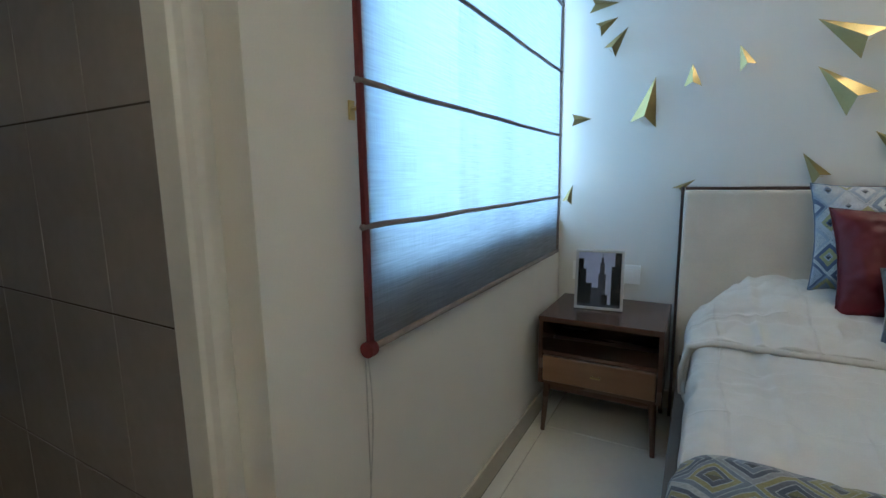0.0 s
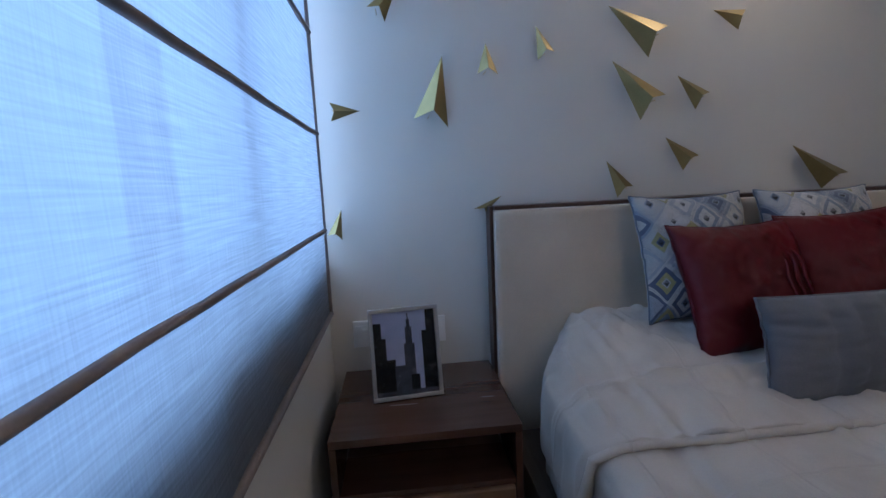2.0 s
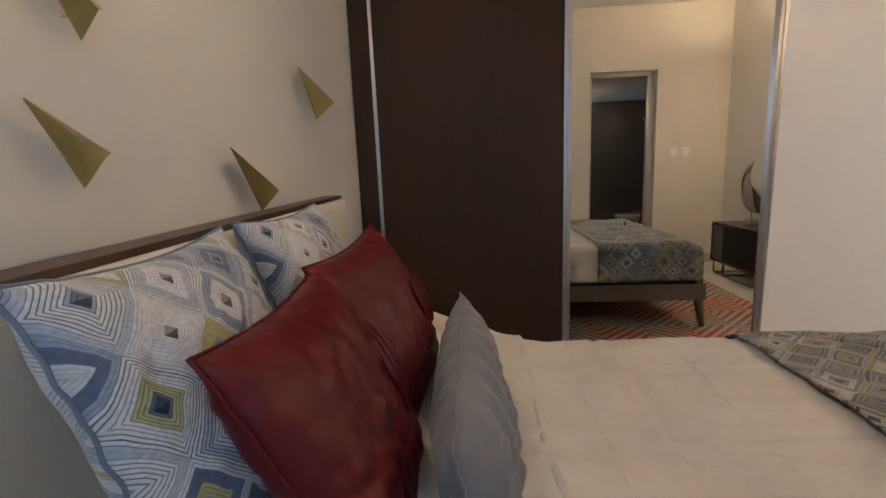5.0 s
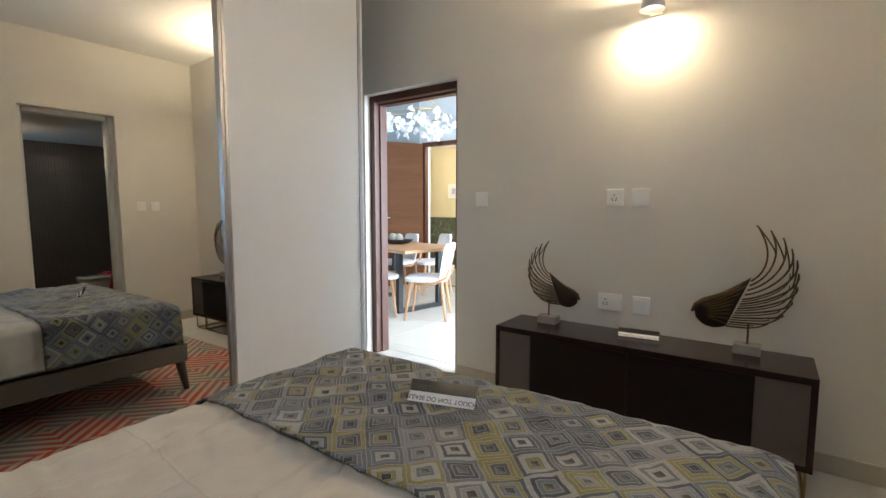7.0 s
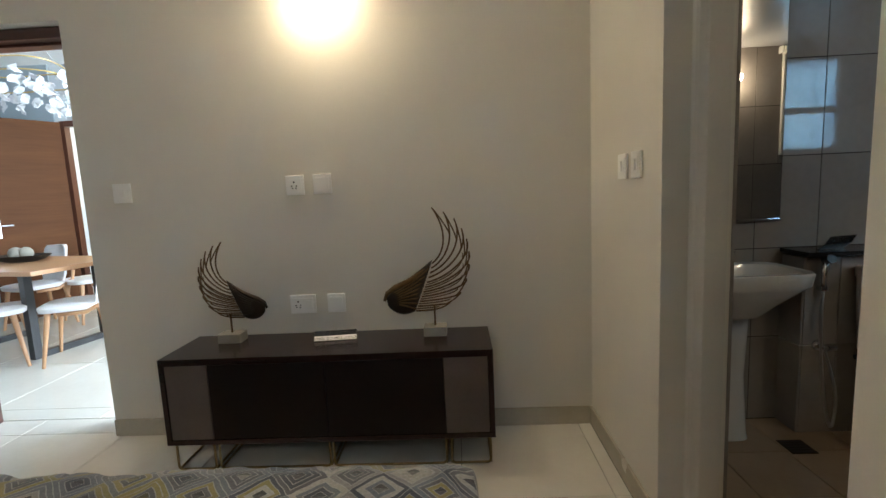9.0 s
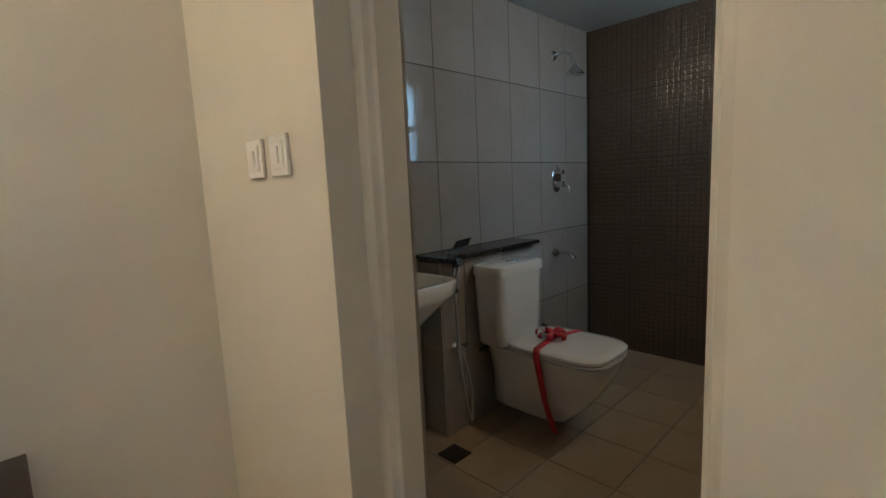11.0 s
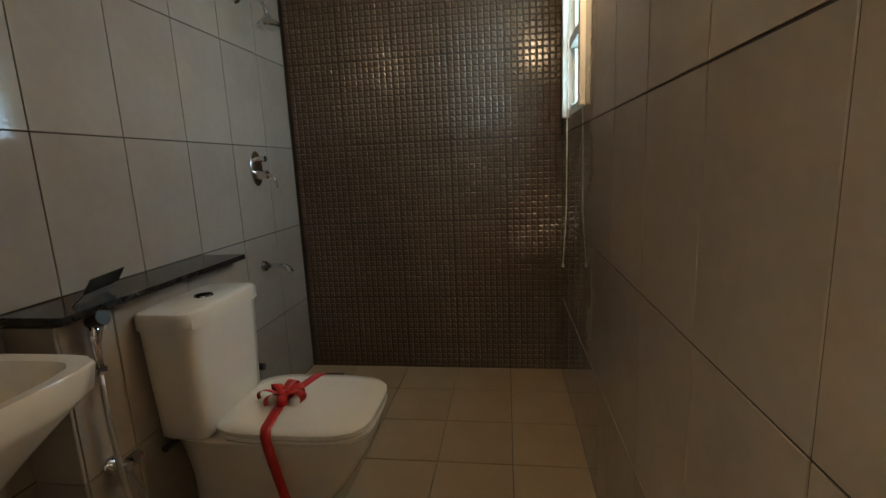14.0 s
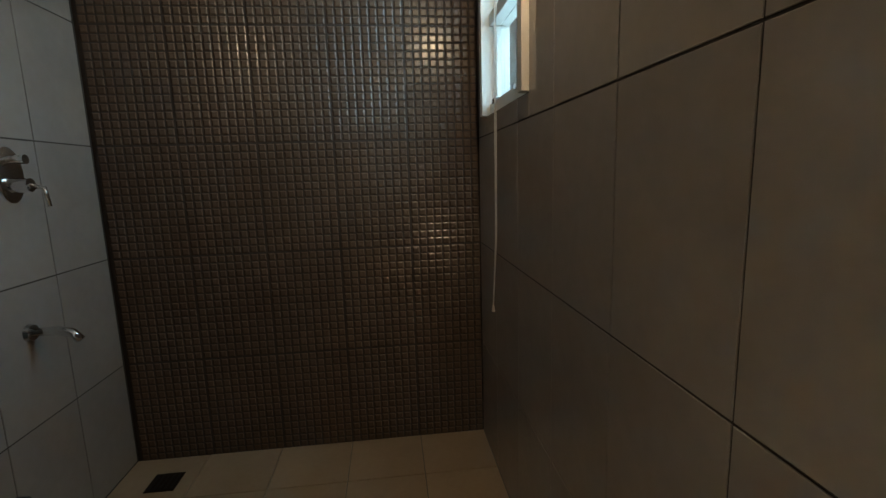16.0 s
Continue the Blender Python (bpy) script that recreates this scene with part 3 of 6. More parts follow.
# bedroom window behind the blind
win = setting(new("window_1"), "white framed window with panes behind the blind", "window")
for y in (WIN_Y0, (WIN_Y0 + WIN_Y1) / 2 - 0.03, WIN_Y1 - 0.06):
    part("window_frame", box(X0 - 0.17, X0 - 0.11, y + 0.001, y + 0.06, WIN_Z0 + 0.001, WIN_Z1 - 0.001, 0.004), M_ALU, win)
for z in (WIN_Z0, WIN_Z1 - 0.06):
    for y0, y1 in ((WIN_Y0 + 0.062, (WIN_Y0 + WIN_Y1) / 2 - 0.031), ((WIN_Y0 + WIN_Y1) / 2 + 0.031, WIN_Y1 - 0.062)):
        part("window_rail", box(X0 - 0.165, X0 - 0.115, y0, y1, z + 0.002, z + 0.058, 0.004), M_ALU, win)
for y0, y1 in ((WIN_Y0 + 0.062, (WIN_Y0 + WIN_Y1) / 2 - 0.031), ((WIN_Y0 + WIN_Y1) / 2 + 0.031, WIN_Y1 - 0.062)):
    g = part("pane", box(X0 - 0.142, X0 - 0.138, y0, y1, WIN_Z0 + 0.06, WIN_Z1 - 0.06), M_GLASS, win)
    g.visible_shadow = False
back = setting(part("backdrop", box(-4.6, -4.55, 1.2, 34.0, -0.29, 14.0), M_GARDEN), "bright daylight with blurred foliage outside", "backdrop")
setting(part("ground", box(-60, 60, -60, 60, -0.5, -0.3), M_GROUT), "bare ground outside the building", "ground")

# ---- structure: bathroom ----
BX0, BY0, BY1 = -3.19, -0.715, 0.775
bx1 = X0 - 0.22
BW_X0, BW_X1, BW_Z0, BW_Z1 = -3.06, -2.50, 1.37, 2.12
bath_north = setting(part("wall_bath_north", wall_with_hole(BX0 - 0.15, bx1, BATH_H, [(BW_X0, BW_X1, BW_Z0, BW_Z1)], "y", BY1 + 0.002, BY1 + 0.17), M_BGROUT),
                     "bathroom wall of large glossy grey-beige tiles", "wall")
bath_south = setting(part("wall_bath_south", box(BX0 - 0.15, bx1, BY0 - 0.17, BY0 - 0.002, -0.05, BATH_H), M_BGROUT), "bathroom wall of large glossy grey-beige tiles", "wall")
bath_west = setting(part("wall_bath_west", box(BX0 - 0.17, BX0 - 0.012, BY0 - 0.01, BY1 + 0.01, -0.05, BATH_H), M_MGROUT), "shower wall of dark brown glossy mosaic", "wall")
setting(part("wall_bath_east", wall_with_hole(BY0 - 0.01, BY1 + 0.01, BATH_H, [(BD_Y0, BD_Y1, -0.05, BD_H)], "x", bx1 - 0.012, bx1 - 0.0015), M_BTILE),
        "tiled inner face of the bathroom doorway wall", "wall")
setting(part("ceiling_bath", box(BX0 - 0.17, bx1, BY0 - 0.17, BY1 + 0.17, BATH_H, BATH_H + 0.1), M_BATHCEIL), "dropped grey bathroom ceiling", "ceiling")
bath_floor = setting(part("floor_bath", box(BX0 - 0.17, X0 - 0.001, BY0 - 0.17, BY1 + 0.17, -0.12, -0.008), M_GROUT), "tan matt tile bathroom floor", "floor")
bwin = setting(new("window_2"), "white framed bathroom window with open louvre pane", "window")
for x in (BW_X0, BW_X1 - 0.045):
    part("window_frame", box(x + 0.001, x + 0.044, BY1 - 0.02, BY1 + 0.09, BW_Z0 + 0.001, BW_Z1 - 0.001, 0.003), M_ALU, bwin)
for z in (BW_Z0, 1.68, BW_Z1 - 0.045):
    part("window_rail", box(BW_X0 + 0.046, BW_X1 - 0.046, BY1 + 0.01, BY1 + 0.085, z + 0.001, z + 0.044, 0.003), M_ALU, bwin)
for z0, z1 in ((BW_Z0 + 0.047, 1.678), (1.727, BW_Z1 - 0.047)):
    for x0, x1 in ((BW_X0 + 0.047, BW_X0 + 0.072), (BW_X1 - 0.072, BW_X1 - 0.047)):
        part("sash", box(x0, x1, BY1 + 0.03, BY1 + 0.07, z0, z1, 0.003), M_ALU, bwin)
    g = part("pane", box(BW_X0 + 0.073, BW_X1 - 0.073, BY1 + 0.045, BY1 + 0.05, z0, z1), M_GLASS, bwin)
    g.visible_shadow = False
part("latch", box(BW_X0 + 0.10, BW_X0 + 0.16, BY1 + 0.0, BY1 + 0.03, BW_Z0 + 0.03, BW_Z0 + 0.05, 0.004), M_CHROME, bwin)
part("latch", box(BW_X1 - 0.16, BW_X1 - 0.10, BY1 + 0.0, BY1 + 0.03, BW_Z0 + 0.03, BW_Z0 + 0.05, 0.004), M_CHROME, bwin)

# ---- structure: living room and lobby beyond the doorway ----
LY0, LX0, LX1 = -3.80, -0.5, 7.0
setting(part("wall_living_south", wall_with_hole(LX0 - 0.2, LX1, ROOM_H, [(3.40, 4.58, -0.05, 2.22)], "y", LY0 - 0.2, LY0), M_LIVWALL), "pale blue-grey living room wall with the entrance", "wall")
setting(part("wall_living_east", box(LX1, LX1 + 0.2, LY0, Y0 - 0.2, -0.05, ROOM_H), M_LIVWALL), "pale living room end wall", "wall")
# opening added out of view to let daylight into the living room
setting(part("wall_living_west", wall_with_hole(LY0, Y0 - 0.2, ROOM_H, [(-3.4, -1.2, 0.15, 2.55)], "x", LX0 - 0.2, LX0), M_LIVWALL), "living room wall with a wide opening added out of view for daylight", "wall")
setting(part("wall_living_teal", box(4.62, 6.2, LY0 + 0.002, LY0 + 0.02, 0.0, ROOM_H), M_TEAL), "pale teal-grey painted wall panel beside the entrance", "wall")
setting(part("wall_living_north", box(X1 + 0.15, LX1, Y0 - 0.2, Y0 - 0.05, -0.05, ROOM_H), M_LIVWALL), "living room wall beyond the bedroom", "wall")
setting(part("ceiling_living", box(LX0 - 0.2, LX1 + 0.2, LY0 - 0.2, Y0 - 0.2, ROOM_H, ROOM_H + 0.15), M_CEIL), "white living room ceiling", "ceiling")
liv_floor = setting(part("floor_living", box(LX0 - 0.2, LX1, LY0 - 0.2, Y0 - 0.201, -0.12, -0.008), M_GROUT), "glossy pale tile living room floor", "floor")
setting(part("wall_lobby_south", box(2.0, 7.0, -6.2, -6.05, -0.05, 2.7), M_CREAM), "cream lobby wall", "wall")
setting(part("wall_lobby_west", box(1.9, 2.0, -6.2, LY0 - 0.2, -0.05, 2.7), M_CREAM), "cream lobby side wall", "wall")
setting(part("wall_lobby_east", box(7.0, 7.1, -6.2, LY0 - 0.2, -0.05, 2.7), M_CREAM), "cream lobby side wall", "wall")
setting(part("ceiling_lobby", box(1.9, 7.1, -6.2, LY0 - 0.2, 2.45, 2.6), M_CEIL), "lobby ceiling", "ceiling")
setting(part("floor_lobby", box(1.9, 7.1, -6.2, LY0 - 0.2, -0.12, 0.0), M_FLOOR), "pale lobby floor", "floor")


# ---- bedroom things: bed ----
HB0, HB1 = -0.08, 1.74
bed = thing("bed", (0.78, 1.6, 0.0), "low dark wood double bed with beige upholstered headboard", "bed")
hb = part("headboard", box(HB0 + 0.013, HB1 - 0.002, 2.588, 2.66, 0.20, 1.086, 0.022, 4), M_UPH, bed, "beige velvet padded headboard panel", smooth="auto")
part("headboard_frame", box(HB0, HB0 + 0.012, 2.606, 2.675, 0.0, 1.10, 0.003), M_DARKWOOD, hb, "thin dark wood edging")
part("headboard_frame", box(HB1 - 0.001, HB1 + 0.010, 2.64, 2.675, 0.0, 1.10, 0.003), M_DARKWOOD, hb, "thin dark wood edging")
part("headboard_frame", box(HB0 + 0.017, HB1 - 0.002, 2.606, 2.675, 1.0865, 1.10, 0.003), M_DARKWOOD, hb, "thin dark wood edging")
part("back_panel", box(HB0 + 0.024, HB1 - 0.024, 2.661, 2.674, 0.2, 1.078), M_DARKWOOD, bed)
for x0, x1 in ((-0.045, -0.01), (1.565, 1.60)):
    part("side_rail", box(x0, x1, 0.51, 2.60, 0.205, 0.322, 0.006), M_BEDRAIL, bed)
part("foot_rail", box(-0.009, 1.564, 0.51, 0.55, 0.205, 0.322, 0.006), M_BEDRAIL, bed)
part("slat_base", box(-0.008, 1.563, 0.552, 2.598, 0.235, 0.30), M_BEDRAIL, bed)
for x, dx in ((-0.022, -0.012), (1.575, 0.012)):
    for y, dy in ((0.55, -0.03), (2.45, 0.0)):
        part("leg", rod((x, y, 0.206), (x + dx, y + dy, 0.0), 0.032, 0.017, 14), M_BEDRAIL, bed, smooth="auto")
mattress = tagged(part("mattress", box(0.06, 1.495, 0.60, 2.50, 0.302, 0.572, 0.05, 4), M_QUILT, smooth="auto"), "thick mattress under a cream quilt on the bed", "mattress")


def drape(n_s, n_t, x0, x1, y0, y1, top, low, rad, lift, foot, uv=None, lump=True, wrinkle=1.0, seed=0.0):
    """Cloth laid over the mattress: top, rounded edges, hanging sides, and a hanging foot end if foot."""
    hang = top - low
    arc = rad * math.pi / 2
    full_s = (x1 - x0 - 2 * rad) + 2 * (arc + hang - rad)
    full_t = (y1 - y0 - (rad if foot else 0)) + ((arc + hang - rad) if foot else 0)

    def fold(s, length_flat, low_fold, high_fold):
        """Distance along the cloth to (offset along, drop)."""
        if low_fold:
            h = hang - rad
            if s < h:
                return 0.0, rad + (h - s)
            s -= h
            if s < arc:
                a = s / rad
                return rad * (1 - math.cos(a)), rad * (1 - math.sin(a))
            s -= arc
            base = rad
        else:
            base = 0.0
        if s <= length_flat:
            return base + s, 0.0
        s -= length_flat
        if s < arc:
            a = s / rad
            return base + length_flat + rad * math.sin(a), rad * (1 - math.cos(a))
        return base + length_flat + rad, rad + (s - arc)

    bm = bmesh.new()
    uvl = bm.loops.layers.uv.new("UVMap")
    grid = []
    for j in range(n_t + 1):
        t = full_t * j / n_t
        row = []
        oy, dt = fold(t, y1 - y0 - (rad if foot else 0), foot, False)
        for i in range(n_s + 1):
            s = full_s * i / n_s
            ox, ds = fold(s, x1 - x0 - 2 * rad, True, True)
            x, y = x0 + ox, y0 + oy
            z = top - max(ds, dt) - 0.25 * min(ds, dt)
            q = Vector((x * 2.2 + seed, y * 2.2, z * 2.0))
            w = noise.noise(q * 1.3) * 0.010 + noise.noise(q * 4.0) * 0.007
            w += 0.009 * (1 - abs(noise.noise(Vector((x * 2.4 + y * 5.5 + seed, y * 1.6 - x * 2.1, 1.3 + seed))))) ** 5
            w -= 0.007 * (1 - abs(noise.noise(Vector((x * 5.2 - y * 3.1 + seed, y * 2.6 + x * 1.1, 7.3))))) ** 7
            w += 0.008 * max(0, noise.noise(Vector((x * 3 + y * 7 + seed, y * 2 - x * 5, seed)))) ** 1.5
            w -= 0.008 * (1 - abs(noise.noise(Vector((x * 9 + y * 4 + seed, y * 5 - x * 3, 3.3))))) ** 6
            w += 0.0035 * noise.noise(q * 9.0)
            w *= wrinkle
            flat = max(0.0, 1 - max(ds, dt) / 0.06)
            if lump:
                up = min(1.0, max(0.0, (y - 2.15) / 0.42)) ** 2
                for edge_x, way in ((x0, 1), (x1, -1)):
                    near = max(0.0, 1 - abs(x - edge_x) / 0.45)
                    x += way * 0.15 * up * near ** 0.8
                z += flat * 0.118 / (1 + math.exp(-(y - 2.14) / 0.07)) * (1 - 0.8 * (1 - min(1.0, max(0.0, (x - x0) / 0.34))) ** 2)
                gather = max(0.0, 1 - (x - x0) / 0.42) * up
                w += 0.011 * gather * (1 - abs(noise.noise(Vector((x * 3.0 + y * 2.0, y * 17 + x * 8, z * 9))))) ** 3
                gx, gy = (x - 0.20 + 0.02 * noise.noise(q)) / 0.37, (y - 0.75 + 0.02 * noise.noise(q + Vector((5, 0, 0)))) / 0.47
                for g, sz in ((gx, 0.37), (gy, 0.47)):
                    f = abs(g - round(g)) * sz
                    w += (0.006 * math.exp(-(f / 0.010) ** 2) - 0.006 * math.exp(-((f - 0.03) / 0.016) ** 2)) * flat
            side = (-1 if s < full_s / 2 else 1) * (1 if ds > 0.02 else 0)
            hem = max(ds - 0.05, 0) * 0.16 * noise.noise(Vector((y * 6 + seed, 3.1, 0)))
            hemy = max(dt - 0.05, 0) * 0.16 * noise.noise(Vector((x * 6 + seed, 7.7, 0)))
            out = lift + w
            x += side * (out + hem) if ds > 0.02 else 0
            y -= (out + hemy) if dt > 0.02 else 0
            row.append((bm.verts.new((x, y, z + lift + w * flat)), (s, t)))
        grid.append(row)
    for j in range(n_t):
        for i in range(n_s):
            c = (grid[j][i], grid[j][i + 1], grid[j + 1][i + 1], grid[j + 1][i])
            f = bm.faces.new([v for v, _ in c])
            for loop, (_, st) in zip(f.loops, c):
                loop[uvl].uv = st
    return bm


def cloth(name, bm, material, thick, label, category):
    ob = tagged(part(name, bm, material, smooth=True), label, category)
    mod = ob.modifiers.new("thick", "SOLIDIFY")
    mod.thickness, mod.offset = thick, -1
    return ob


cloth("quilt", drape(170, 190, 0.0, 1.56, 0.56, 2.585, 0.590, 0.34, 0.06, 0.004, True), M_QUILT, 0.012, "cream stitched cotton quilt spread over the bed", "quilt")
turn_back = cloth("folded_quilt_edge", drape(210, 110, -0.004, 1.565, 1.955, 2.588, 0.598, 0.40, 0.07, 0.014, False, seed=4.0), M_QUILT, 0.014, "cream quilt top folded back below the pillows", "quilt")
bm = bmesh.new()
for k, z in enumerate((0.0,)):
    pts = [(-0.020, 1.97, 0.41), (-0.024, 1.96, 0.50), (-0.004, 1.955, 0.585)] + [(0.06 + 1.42 * i / 24, 1.955 + 0.008 * noise.noise(Vector((i * 0.4, 0, 0))), 0.608 + 0.004 * noise.noise(Vector((i * 0.7, 3, 0)))) for i in range(25)] + [(1.57, 1.955, 0.585), (1.585, 1.96, 0.42)]
    tube(pts, 0.011, 8, bm)
part("rolled_hem", bm, M_QUILT, turn_back, smooth=True)
cloth("bed_runner", drape(120, 60, -0.008, 1.567, 0.552, 1.245, 0.598, 0.328, 0.062, 0.016, True, lump=False, wrinkle=0.8, seed=9.0), M_PRINT, 0.006, "bed runner printed with blue-grey and mustard concentric diamonds", "bed runner")


def pillow(name, w, h, d, material, pose_m, label, group="", pin=0.10, seams=(), seed=0.0, n=56, uvs=1.0):
    """A stuffed cushion with pointed corners: two bulging faces and a welted seam."""
    bm = bmesh.new()
    uvl = bm.loops.layers.uv.new("UVMap")

    def shape(u, v, side):
        cu, cv = 1 - abs(u) ** 2.6, 1 - abs(v) ** 2.6
        k = max(0, cu * cv) ** 0.52
        x = u * w / 2 * (1 - pin * (1 - v * v) * abs(u) ** 2 * 0.9)
        z = v * h / 2 * (1 - pin * (1 - u * u) * abs(v) ** 2 * 0.9)
        y = side * d / 2 * k
        q = Vector((u * 2.0 + seed, v * 2.0, side))
        y += side * k * (0.010 * noise.noise(q * 1.5) + 0.006 * noise.noise(q * 4))
        edge = max(abs(u), abs(v))
        y += 0.006 * edge ** 3 * noise.noise(Vector((u * 7 + seed, v * 7, 0)))
        for su in seams:
            y -= side * 0.010 * k ** 0.5 * math.exp(-((u - su) / 0.03) ** 2) * (1 if abs(v) < 2 else 0)
        return Vector((x, y, z + h / 2))

    for side in (-1, 1):
        g = [[bm.verts.new(shape(-1 + 2 * i / n, -1 + 2 * j / n, side)) for i in range(n + 1)] for j in range(n + 1)]
        for j in range(n):
            for i in range(n):
                idx = ((i, j), (i + 1, j), (i + 1, j + 1), (i, j + 1))
                c = [g[b][a] for a, b in idx]
                if side > 0:
                    c, idx = c[::-1], idx[::-1]
                f = bm.faces.new(c)
                for loop, (a, b) in zip(f.loops, idx):
                    loop[uvl].uv = (a / n * w * uvs + (0.5 if side > 0 else 0), b / n * h * uvs)
    bmesh.ops.remove_doubles(bm, verts=bm.verts, dist=0.0008)
    th = thing(name, (0, 0, 0), label, "pillow", group)
    part("cover", bm, material, th, smooth=True)
    rim = bmesh.new()
    loop_pts = []
    for k in range(4 * n):
        e, i = divmod(k, n)
        a = -1 + 2 * i / n
        u, v = ((a, -1), (1, a), (-a, 1), (-1, -a))[e]
        loop_pts.append(shape(u, v, 1))
    tube(loop_pts + [loop_pts[0]], 0.003, 6, rim)
    part("welt", rim, material, th, smooth=True)
    th.matrix_basis = pose_m
    return th


pillow("printed_pillow", 0.39, 0.415, 0.15, M_PRINT2, pose(0.562, 2.392, 0.722, -19, 0, 1), "square pillow with blue and mustard diamond print against the headboard", "printed pillows", seed=1.0)
pillow("printed_pillow", 0.40, 0.415, 0.15, M_PRINT2, pose(1.01, 2.40, 0.722, -19, 0, -2), "square pillow with blue and mustard diamond print against the headboard", "printed pillows", seed=6.0)


def red_pillow(m, seed):
    th = pillow("red_cushion", 0.41, 0.40, 0.14, M_RED, pose(0, 0, 0), "deep red satin cushion with three pleats leaning on printed pillow", "red cushions", seed=seed)
    bm = bmesh.new()
    for k in range(3):
        x = 0.075 + k * 0.026
        pts = [(x + 0.006 * math.sin(i), -0.073 + 0.05 * abs(i / 10 - 0.5) ** 2, 0.12 + 0.16 * i / 10) for i in range(11)]
        tube(pts, [0.002 + 0.004 * math.sin(math.pi * i / 10) for i in range(11)], 6, bm)
    part("pleat", bm, M_RED, th, smooth=True)
    th.matrix_basis = m
    return th


red_pillow(pose(0.615, 2.21, 0.67, -26, 0, 3), 11.0)
red_pillow(pose(0.975, 2.225, 0.68, -23, -3, -4), 17.0)
pillow("lumbar_cushion", 0.70, 0.27, 0.14, M_VELVET, pose(0.845, 2.075, 0.598, -13, 0, 1), "long grey-blue velvet lumbar cushion with stitched bands", "", pin=0.05, seams=(-0.55, -0.35, -0.1, 0.15, 0.35, 0.55), seed=21.0, n=48)

# ---- rug ----
rug = tagged(part("rug", box(-0.39, 1.95, -0.13, 1.55, 0.001, 0.011, 0.004), M_RUG), "flat woven rug with coral and grey chevrons under the bed", "rug")

# ---- nightstand ----
ns = thing("nightstand", (-0.345, 2.43, 0.0), "dark walnut nightstand with open shelf and one lighter drawer", "nightstand")
NX0, NX1, NY0, NY1 = -0.600, -0.090, 2.20, 2.655
part("top", box(NX0, NX1, NY0, NY1, 0.522, 0.545, 0.003), M_TABLEWOOD, ns)
for x0, x1 in ((NX0, NX0 + 0.02), (NX1 - 0.02, NX1)):
    part("side_panel", box(x0 + 0.0005, x1 - 0.0005, NY0 + 0.001, NY1, 0.232, 0.5215, 0.003), M_TABLEWOOD, ns)
part("back_panel", box(NX0 + 0.0205, NX1 - 0.0205, NY1 - 0.012, NY1 - 0.001, 0.25, 0.5215), M_TABLEWOOD, ns)
part("shelf", box(NX0 + 0.0205, NX1 - 0.0205, NY0 + 0.005, NY1 - 0.0125, 0.372, 0.387, 0.002), M_TABLEWOOD, ns)
part("bottom_panel", box(NX0 + 0.0205, NX1 - 0.0205, NY0 + 0.005, NY1 - 0.0125, 0.232, 0.247, 0.002), M_TABLEWOOD, ns)
dr = part("drawer_front", box(NX0 + 0.023, NX1 - 0.023, NY0 - 0.006, NY0 + 0.014, 0.25, 0.368, 0.007, 3), M_DRAWER, ns, "lighter brown veneered drawer front")
part("drawer_box", box(NX0 + 0.03, NX1 - 0.03, NY0 + 0.0145, NY1 - 0.03, 0.252, 0.36), M_TABLEWOOD, ns)
bm = rod((-0.365, NY0 - 0.022, 0.31), (-0.325, NY0 - 0.022, 0.31), 0.005)
rod((-0.36, NY0 - 0.022, 0.31), (-0.36, NY0 - 0.006, 0.31), 0.004, bm=bm)
rod((-0.33, NY0 - 0.022, 0.31), (-0.33, NY0 - 0.006, 0.31), 0.004, bm=bm)
part("handle", bm, M_BRASSLEG, dr, "small brass bar handle", smooth="auto")
part("apron", box(NX0 + 0.03, NX1 - 0.03, NY0 + 0.03, NY0 + 0.05, 0.197, 0.2315, 0.003), M_TABLEWOOD, ns)
for x, dx in ((NX0 + 0.035, -0.012), (NX1 - 0.035, 0.012)):
    for y, dy in ((NY0 + 0.035, -0.022), (NY1 - 0.04, 0.012)):
        part("leg", rod((x, y, 0.2315), (x + dx, y + dy, 0.0), 0.017, 0.010, 12), M_TABLEWOOD, ns, smooth="auto")

# framed city photograph leaning back on its strut
pf = thing("picture_frame", (0, 0, 0), "thin brushed metal frame with a black-and-white city photograph", "picture frame")
PW, PH = 0.212, 0.275
bm = bmesh.new()
for b in ((-PW / 2, PW / 2, 0, 0.012), (-PW / 2, PW / 2, PH - 0.012, PH)):
    box(b[0], b[1], -0.011, 0.006, b[2], b[3], 0.0015, 1, bm)
for b in ((-PW / 2, -PW / 2 + 0.012), (PW / 2 - 0.012, PW / 2)):
    box(b[0], b[1], -0.011, 0.006, 0.0125, PH - 0.0125, 0.0015, 1, bm)
part("frame", bm, M_STEEL, pf)
part("photograph", box(-PW / 2 + 0.0122, PW / 2 - 0.0122, -0.002, 0.003, 0.0122, PH - 0.0122), M_PHOTO_SKY, pf)
BUILDS = [(-0.094, -0.058, 0.0125, 0.185, 1), (-0.058, -0.032, 0.0125, 0.12, 1), (-0.035, 0.012, 0.0125, 0.10, 0), (-0.004, 0.028, 0.0125, 0.165, 0), (0.002, 0.022, 0.165, 0.215, 0),
          (0.007, 0.017, 0.215, 0.238, 0), (0.0105, 0.0135, 0.238, 0.256, 0), (0.012, 0.038, 0.0125, 0.07, 1), (0.052, 0.0935, 0.0125, 0.20, 1), (0.066, 0.0935, 0.20, 0.2627, 1), (-0.0935, -0.07, 0.185, 0.232, 1)]
for k, (a, b, c, d, dark) in enumerate(BUILDS):
    part("printed_tower", box(a, b, -0.0026 - 0.0002 * k, -0.0022 - 0.0002 * k, c, d), M_PHOTO_DARK if dark else M_PHOTO_MID, pf)
